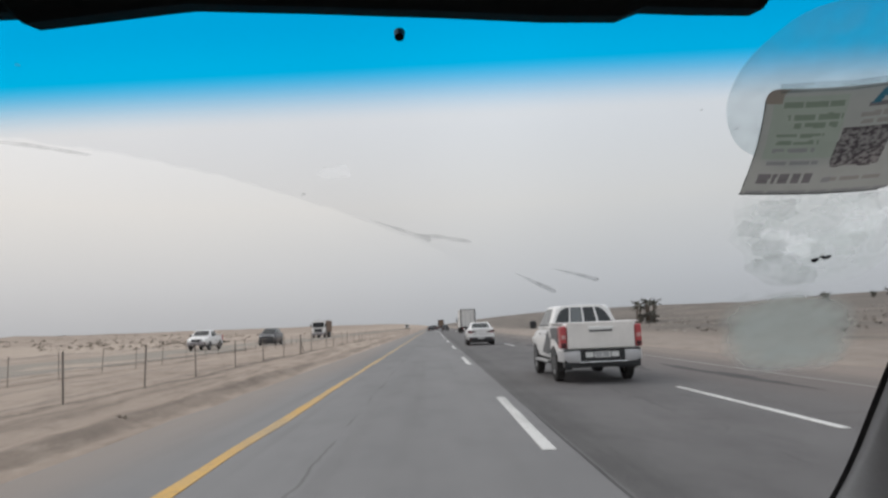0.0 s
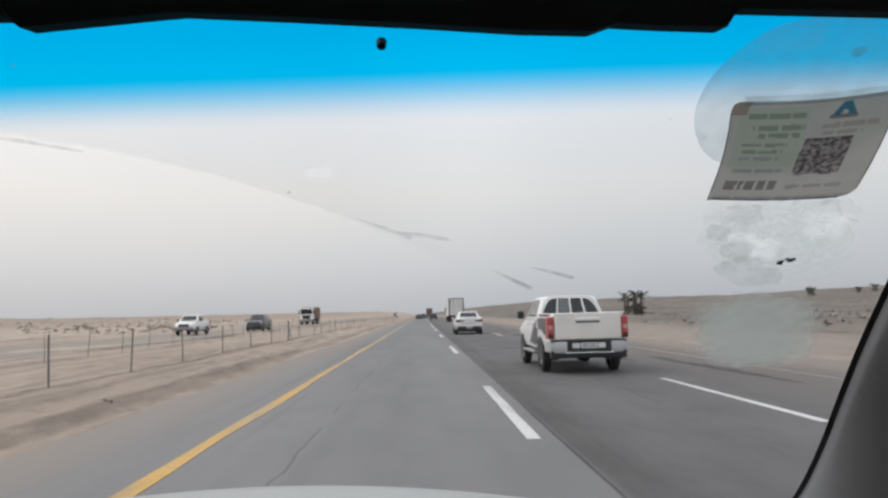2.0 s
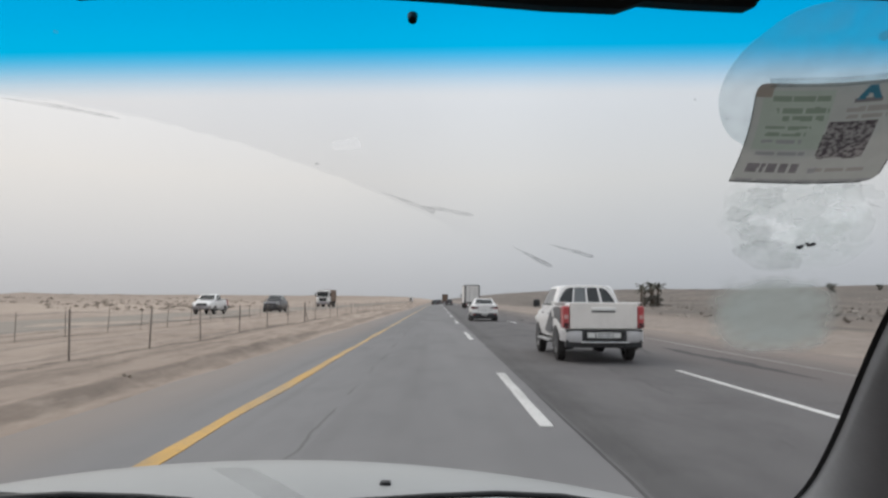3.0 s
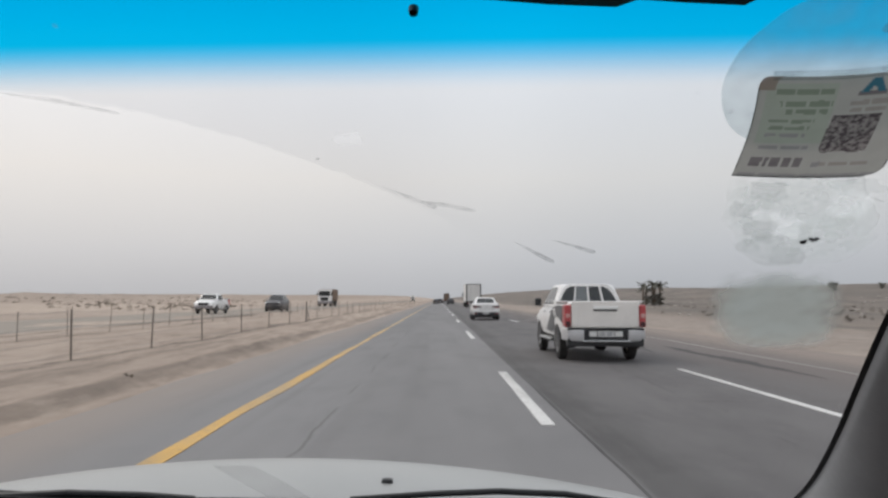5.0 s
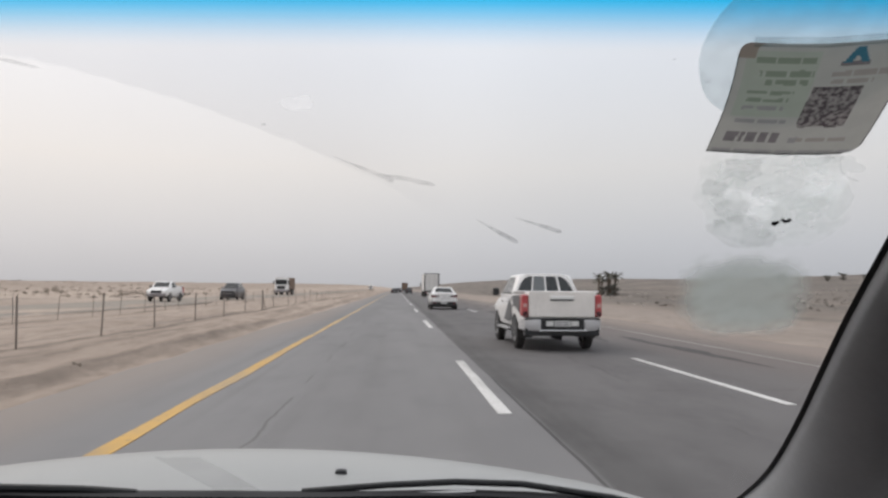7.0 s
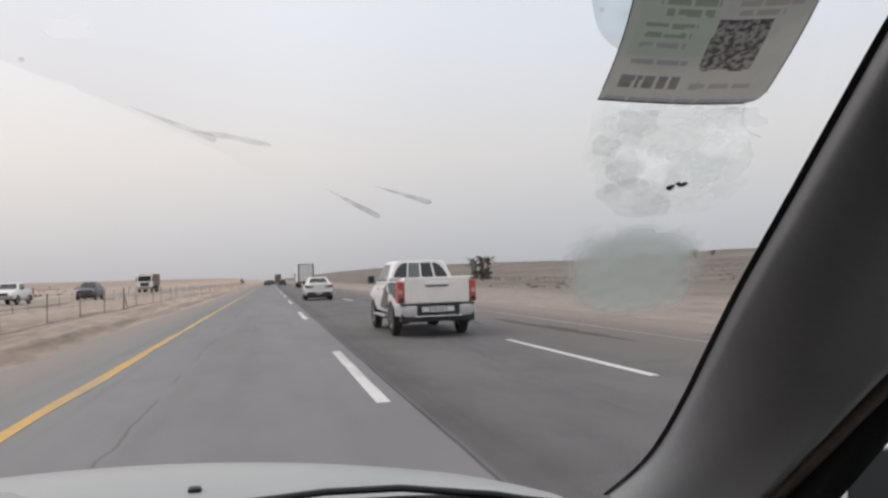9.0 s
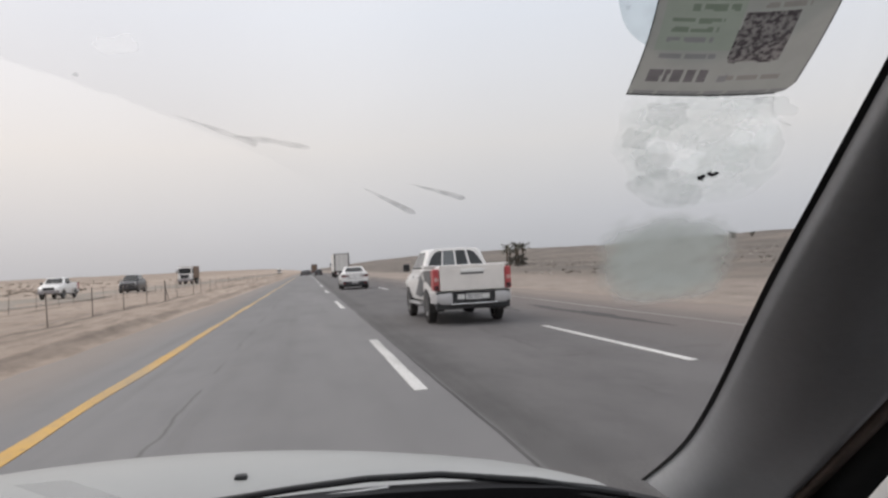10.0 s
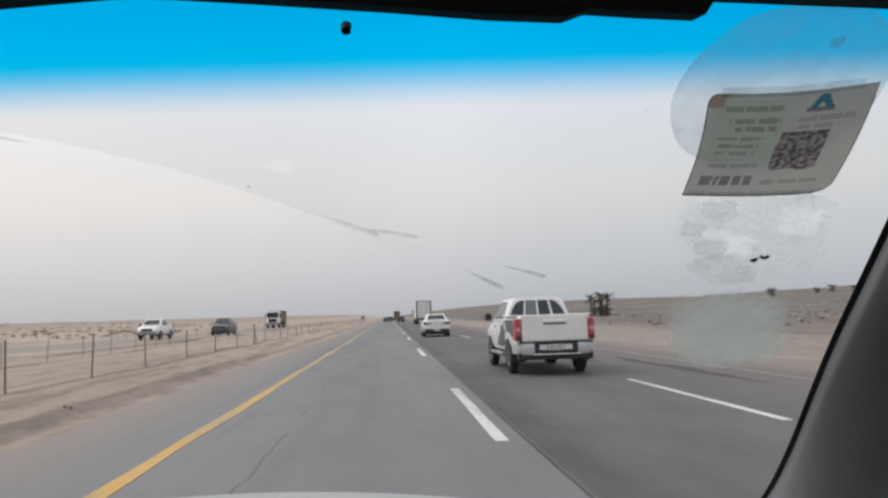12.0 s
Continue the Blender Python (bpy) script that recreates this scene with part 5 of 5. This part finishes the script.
# cowl and wipers
rings = []
for k in range(25):
    x = CX - 1.0 + 2.0 * k / 24
    d = x - CX
    e = 0.05 * d * d
    z = 1.040 - 0.060 * d * d - 0.03 * max(0.0, d - 0.35)
    hump = 0.024 * math.exp(-((x - 0.18) / 0.22) ** 2) + 0.028 * math.exp(-((x - 0.42) / 0.17) ** 2) + 0.045 * math.exp(-((x + 0.98) / 0.32) ** 2)
    rings.append([(x, 1.30 - e, z - 0.012), (x, 1.262 - e, z + 0.004 + 0.5 * hump), (x, 1.22 - e, z + 0.012 + hump), (x, 1.17 - e, z + 0.018 + 0.9 * hump), (x, 1.17 - e, z - 0.05), (x, 1.30 - e, z - 0.06)])
part("cowl", loft(rings), M_COWL, own, "black plastic cowl")


def wiper(points, r, label):
    bm = bmesh.new()
    for a, b in zip(points, points[1:]):
        tube(a, b, r, r, 8, bm)
    w = part("wiper", bm, M_PLASTIC, own, label)
    lo = [Vector(p) + Vector((0.02, -0.016, -0.011)) for p in points]
    bm = bmesh.new()
    for a, b in zip(lo, lo[1:]):
        tube(a, b, r * 0.55, r * 0.55, 6, bm)
    part("blade", bm, M_SEAL, w)
    return w


wiper([(-0.16, 1.235, 1.048), (-0.02, 1.225, 1.060), (0.09, 1.21, 1.068), (0.20, 1.20, 1.066), (0.34, 1.17, 1.051), (0.47, 1.13, 1.028)], 0.0055, "black wiper arm")
wiper([(-1.10, 1.12, 1.035), (-0.80, 1.17, 1.066), (-0.62, 1.19, 1.070), (-0.50, 1.21, 1.061), (-0.42, 1.22, 1.052)], 0.0065, "black wiper arm")
# thin bright strip added in place of the glint along the wiper
part("wiper_glint", tube((-0.08, 1.20, 1.048), (0.12, 1.185, 1.060), 0.0028, 0.0028, 6), M_STEEL, own, "bright metal strip added as the wiper's glint")


# ---- things stuck to the glass ----
def glass_patch(name, centre, rx, ry, material, parent, label="", off=0.0015, ragged=0.25, seed=0, n=40, freq=2.0, power=1.0, shear=0.0):
    """A ragged flat patch lying on the glass."""
    bm = bmesh.new()
    mid = bm.verts.new(on_glass(centre[0], centre[1], off))
    ring = []
    for k in range(n):
        a = k * math.tau / n
        s = 1 + ragged * noise.noise(Vector((math.cos(a) * freq, math.sin(a) * freq, seed * 3.7)))
        ca, sa = math.cos(a), math.sin(a)
        ca, sa = math.copysign(abs(ca) ** power, ca), math.copysign(abs(sa) ** power, sa)
        ring.append(bm.verts.new(on_glass(centre[0] + rx * s * ca + shear * ry * s * sa, centre[1] + ry * s * sa, off)))
    for i in range(n):
        bm.faces.new((mid, ring[i], ring[(i + 1) % n]))
    o = part(name, bm, material, parent, label)
    o.visible_shadow = False
    return o


pouch = thing("plastic_pouch", "round clear plastic pouch stuck on the windshield", "pouch")
glass_patch("disc", (0.269, 0.467), 0.076, 0.063, M_POUCH, pouch, "", 0.0012, 0.05, 1, 60)
glass_patch("smudge", (0.291, 0.430), 0.0055, 0.0035, M_SMEAR, pouch, "dark smudge", 0.002, 0.4, 5, 14)

# the card in the windshield
card = thing("permit_card", "grey printed permit card taped to the windshield", "card")
C_TL, C_TR, C_BR, C_BL = (0.2180, 0.4645), (0.3370, 0.4565), (0.3520, 0.5525), (0.2310, 0.5530)


def on_card(u, v, off=0.0):
    x = (C_TL[0] * (1 - u) + C_TR[0] * u) * (1 - v) + (C_BL[0] * (1 - u) + C_BR[0] * u) * v
    y = (C_TL[1] * (1 - u) + C_TR[1] * u) * (1 - v) + (C_BL[1] * (1 - u) + C_BR[1] * u) * v
    x += 0.004 * math.sin(math.pi * v) * (1 - u) * 0.9 + 0.003 * math.sin(math.pi * v) * u
    y += 0.0035 * math.sin(math.pi * u) * (1 - v)
    return on_glass(x, y, 0.004 + 0.0025 * v * v * math.sin(math.pi * u) + off)


# what is printed where: u0, u1, v0, v1, which ink
INKS = [M_PAPER, M_PRINT_PALE, M_PRINT_GREEN, M_PRINT_GREY, M_PRINT_PINK, M_PRINT_DARK, M_PRINT_MOTTLED, M_PRINT_TEAL, M_STAIN]
PRINTS = [(0.05, 0.49, 0.06, 0.64, 1), (0.12, 0.47, 0.11, 0.165, 2), (0.15, 0.48, 0.22, 0.27, 2), (0.20, 0.46, 0.30, 0.345, 2), (0.10, 0.40, 0.40, 0.43, 2),
          (0.12, 0.38, 0.47, 0.50, 2), (0.10, 0.36, 0.54, 0.57, 3), (0.58, 0.93, 0.23, 0.275, 4), (0.60, 0.84, 0.30, 0.335, 4), (0.08, 0.42, 0.66, 0.70, 3),
          (0.50, 0.86, 0.835, 0.875, 4), (0.495, 0.805, 0.36, 0.73, 6), (0.0, 0.10, 0.0, 0.13, 8), (0.0, 1.0, 0.965, 1.0, 3),
          (0.075, 0.15, 0.785, 0.89, 5), (0.165, 0.19, 0.785, 0.89, 5), (0.205, 0.27, 0.785, 0.89, 5), (0.29, 0.35, 0.785, 0.89, 5), (0.365, 0.42, 0.785, 0.89, 5), (0.49, 0.54, 0.83, 0.885, 3)]


def ink(u, v):
    k = 0
    wave = 0.006 * noise.noise(Vector((u * 9, v * 9, 1.0)))
    for u0, u1, v0, v1, m in PRINTS:
        if u0 <= u + wave <= u1 and v0 <= v + wave <= v1:
            # words leave gaps in the lines of print
            if m in (2, 3, 4) and abs((u * 7.0 + v0 * 31) % 1.0) < 0.12:
                continue
            k = m
    # a plain peaked mark in the top corner
    d, h = abs(u - 0.70), (v - 0.035) / 0.13
    if 0.85 < h < 1.15 and d < 0.085:
        k = 5
    if 0.0 < h < 1.0 and d < 0.022 + 0.055 * h and not (h > 0.62 and d < 0.06 * (h - 0.5)):
        k = 7
    return k


def card_sheet(parent):
    """The card as one sheet, printed by regions, with two rounded corners."""
    bm = bmesh.new()
    nu, nv, corner = 96, 80, 0.10
    rows = []
    for j in range(nv + 1):
        v = j / nv
        lo = hi = 0.0
        if v < corner:
            lo = 0.6 * (corner - math.sqrt(corner ** 2 - (corner - v) ** 2))
        if 1 - v < corner:
            hi = corner - math.sqrt(corner ** 2 - (corner - (1 - v)) ** 2)
        rows.append([bm.verts.new(on_card(lo + (1 - hi - lo) * i / nu, v)) for i in range(nu + 1)])
    for j in range(nv):
        for i in range(nu):
            f = bm.faces.new((rows[j][i], rows[j][i + 1], rows[j + 1][i + 1], rows[j + 1][i]))
            f.material_index = ink((i + 0.5) / nu, (j + 0.5) / nv)
    o = part("sheet", bm, INKS[0], parent, "grey translucent printed paper", smooth=True)
    for m in INKS[1:]:
        o.data.materials.append(m)
    return o


card_sheet(card)
bm = bmesh.new()
rim = [on_card(0.9 * k / 20, 1.0) for k in range(21)]
for a, b in zip(rim, rim[1:]):
    tube(a, b, 0.0006, 0.0006, 5, bm)
part("lower_edge", bm, M_PLASTIC, card, "dark lower edge")
for side in (0.002, 0.998):
    bm = bmesh.new()
    pts = [on_card(side, 0.10 + 0.82 * k / 16) for k in range(17)]
    for a, b in zip(pts, pts[1:]):
        tube(a, b, 0.0004, 0.0004, 5, bm)
    part("side_edge", bm, M_PLASTIC, card, "thin dark side edge")
part("tape_strip", loft([[on_card(0.08, -0.03, -0.002), on_card(0.08, 0.03, 0.0006)], [on_card(0.5, -0.035, -0.002), on_card(0.5, 0.028, 0.0006)], [on_card(0.92, -0.03, -0.002), on_card(0.92, 0.03, 0.0006)]], closed=False), M_POUCH, card, "clear tape strip")

# adhesive residue below it
glue = thing("adhesive_residue", "whitish patchy adhesive residue on the windshield", "residue")
glass_patch("smear_patch", (0.3165, 0.607), 0.074, 0.061, M_GLUE, glue, "", 0.0012, 0.22, 3, 60, 2.2, 1.0, 0.5)
# dabs of it: middle, radii, and which of the three looks
DABS = [(0.256, 0.594, 0.011, 0.010, 1), (0.300, 0.643, 0.026, 0.019, 1), (0.283, 0.617, 0.016, 0.019, 1), (0.270, 0.571, 0.017, 0.012, 1), (0.322, 0.596, 0.024, 0.018, 0),
        (0.281, 0.600, 0.016, 0.007, 2), (0.306, 0.614, 0.014, 0.013, 2), (0.345, 0.586, 0.022, 0.018, 2), (0.339, 0.617, 0.019, 0.016, 0), (0.368, 0.602, 0.014, 0.018, 0),
        (0.305, 0.562, 0.030, 0.008, 0), (0.345, 0.567, 0.024, 0.011, 0), (0.279, 0.638, 0.011, 0.009, 1), (0.322, 0.650, 0.021, 0.011, 1), (0.338, 0.5595, 0.009, 0.003, 1), (0.296, 0.583, 0.012, 0.010, 0)]
for k, (x, y, rx, ry, look_of) in enumerate(DABS):
    glass_patch("smear_patch", (x, y), rx, ry, (M_GLUE_DAB, M_GLUE_DARK, M_GLUE_WHITE)[look_of], glue, "", 0.0016 + 0.0001 * k, 0.55, 10 + k, 40, 1.5, 0.9, 0.5)
glass_patch("thin_patch", (0.352, 0.742), 0.084, 0.081, M_GLUE_PALE, glue, "thin cloudy patch", 0.0012, 0.02, 31, 48, 2.5, 0.6, 0.42)
for k, (x, y, rx, ry) in enumerate(((0.3275, 0.6315, 0.0034, 0.0030), (0.3375, 0.6285, 0.0036, 0.0028), (0.3325, 0.6275, 0.0022, 0.0016))):
    glass_patch("speck", (x, y), rx, ry, M_SPECK, glue, "black speck", 0.003, 0.6, 60 + k, 14)


def smear(points, w0, w1, label, material=M_SMEAR):
    """A thin streak of dirt along the end of the wiper's sweep."""
    s = thing("dirt_streak", label, "dirt streak", group="dirt streaks on the windshield")
    bm = bmesh.new()
    n = 16
    rows = []
    for k in range(n + 1):
        q = k / n * (len(points) - 1)
        i = min(int(q), len(points) - 2)
        f = q - i
        x = points[i][0] * (1 - f) + points[i + 1][0] * f
        y = points[i][1] * (1 - f) + points[i + 1][1] * f
        w = (w0 + (w1 - w0) * k / n) * (1 + 0.35 * noise.noise(Vector((x * 120, y * 120, w1 * 1000)))) * min(1.0, 14 * (1 - k / n) + 0.3, 2.2 * k / n + 0.12)
        rows.append((bm.verts.new(on_glass(x + w * 0.3, y - w, 0.0014)), bm.verts.new(on_glass(x - w * 0.3, y + w, 0.0014))))
    for a, b in zip(rows, rows[1:]):
        bm.faces.new((a[0], b[0], b[1], a[1]))
    o = part("streak", bm, material, s)
    o.visible_shadow = False
    return s


smear([(0.060, 0.634), (0.080, 0.648), (0.1015, 0.6625)], 0.0009, 0.0026, "thin dark dirt streak on the windshield")
smear([(0.093, 0.631), (0.118, 0.640), (0.1385, 0.648)], 0.0008, 0.0024, "short dark dirt streak on the windshield")
smear([(-0.060, 0.568), (-0.026, 0.585), (-0.012, 0.592)], 0.0012, 0.0030, "faint dirt streak at the sweep's edge", M_SMEAR_FAINT)
smear([(-0.026, 0.585), (0.000, 0.590), (0.022, 0.596)], 0.0028, 0.0016, "faint forked dirt streak on the glass", M_SMEAR_FAINT)
smear([(-0.33, 0.482), (-0.29, 0.489), (-0.25, 0.499)], 0.0022, 0.0012, "long faint dirt streak on the glass", M_SMEAR_FAINT)

smudge = thing("smudge", "faint whitish smudge wiped on the windshield", "smudge")
glass_patch("film", (-0.080, 0.522), 0.011, 0.006, M_SMUDGE, smudge, "", 0.0013, 0.7, 91, 36, 1.6)

# a wide grey see-through streak low on the glass
low_streak = thing("smudge", "wide grey see-through streak low on the windshield", "smudge")
bm = bmesh.new()
rows = [[bm.verts.new(on_glass(a + (b - a) * i / 4, y, 0.0013)) for i in range(5)] for y, a, b in ((1.13, -0.365, -0.300), (1.18, -0.345, -0.272), (1.23, -0.322, -0.248), (1.28, -0.300, -0.226))]
for p, q in zip(rows, rows[1:]):
    for i in range(4):
        bm.faces.new((p[i], p[i + 1], q[i + 1], q[i]))
part("film", bm, M_STREAK, low_streak).visible_shadow = False

# a loose curl of tape below the card
bm = bmesh.new()
curl = curve([tuple(on_glass(x, y, 0.003)) for x, y in ((0.343, 0.556), (0.351, 0.570), (0.362, 0.578), (0.374, 0.582))], 5)
for a, b in zip(curl, curl[1:]):
    tube(a, b, 0.00035, 0.00035, 5, bm)
part("tape_curl", bm, M_GLUE_DARK, glue, "thin pale curl of tape")

# dust specks on the glass
specks = thing("dust_specks", "tiny grey specks of dirt on the windshield", "dirt", kind="stuff")
for k, (x, y, r) in enumerate(((-0.266, 0.432, 0.0020), (0.179, 0.480, 0.0012), (-0.108, 0.540, 0.0018), (0.209, 0.496, 0.0016))):
    glass_patch("speck", (x, y), r, r * 0.8, M_SMEAR_FAINT, specks, "", 0.0016, 0.4, 80 + k, 12)
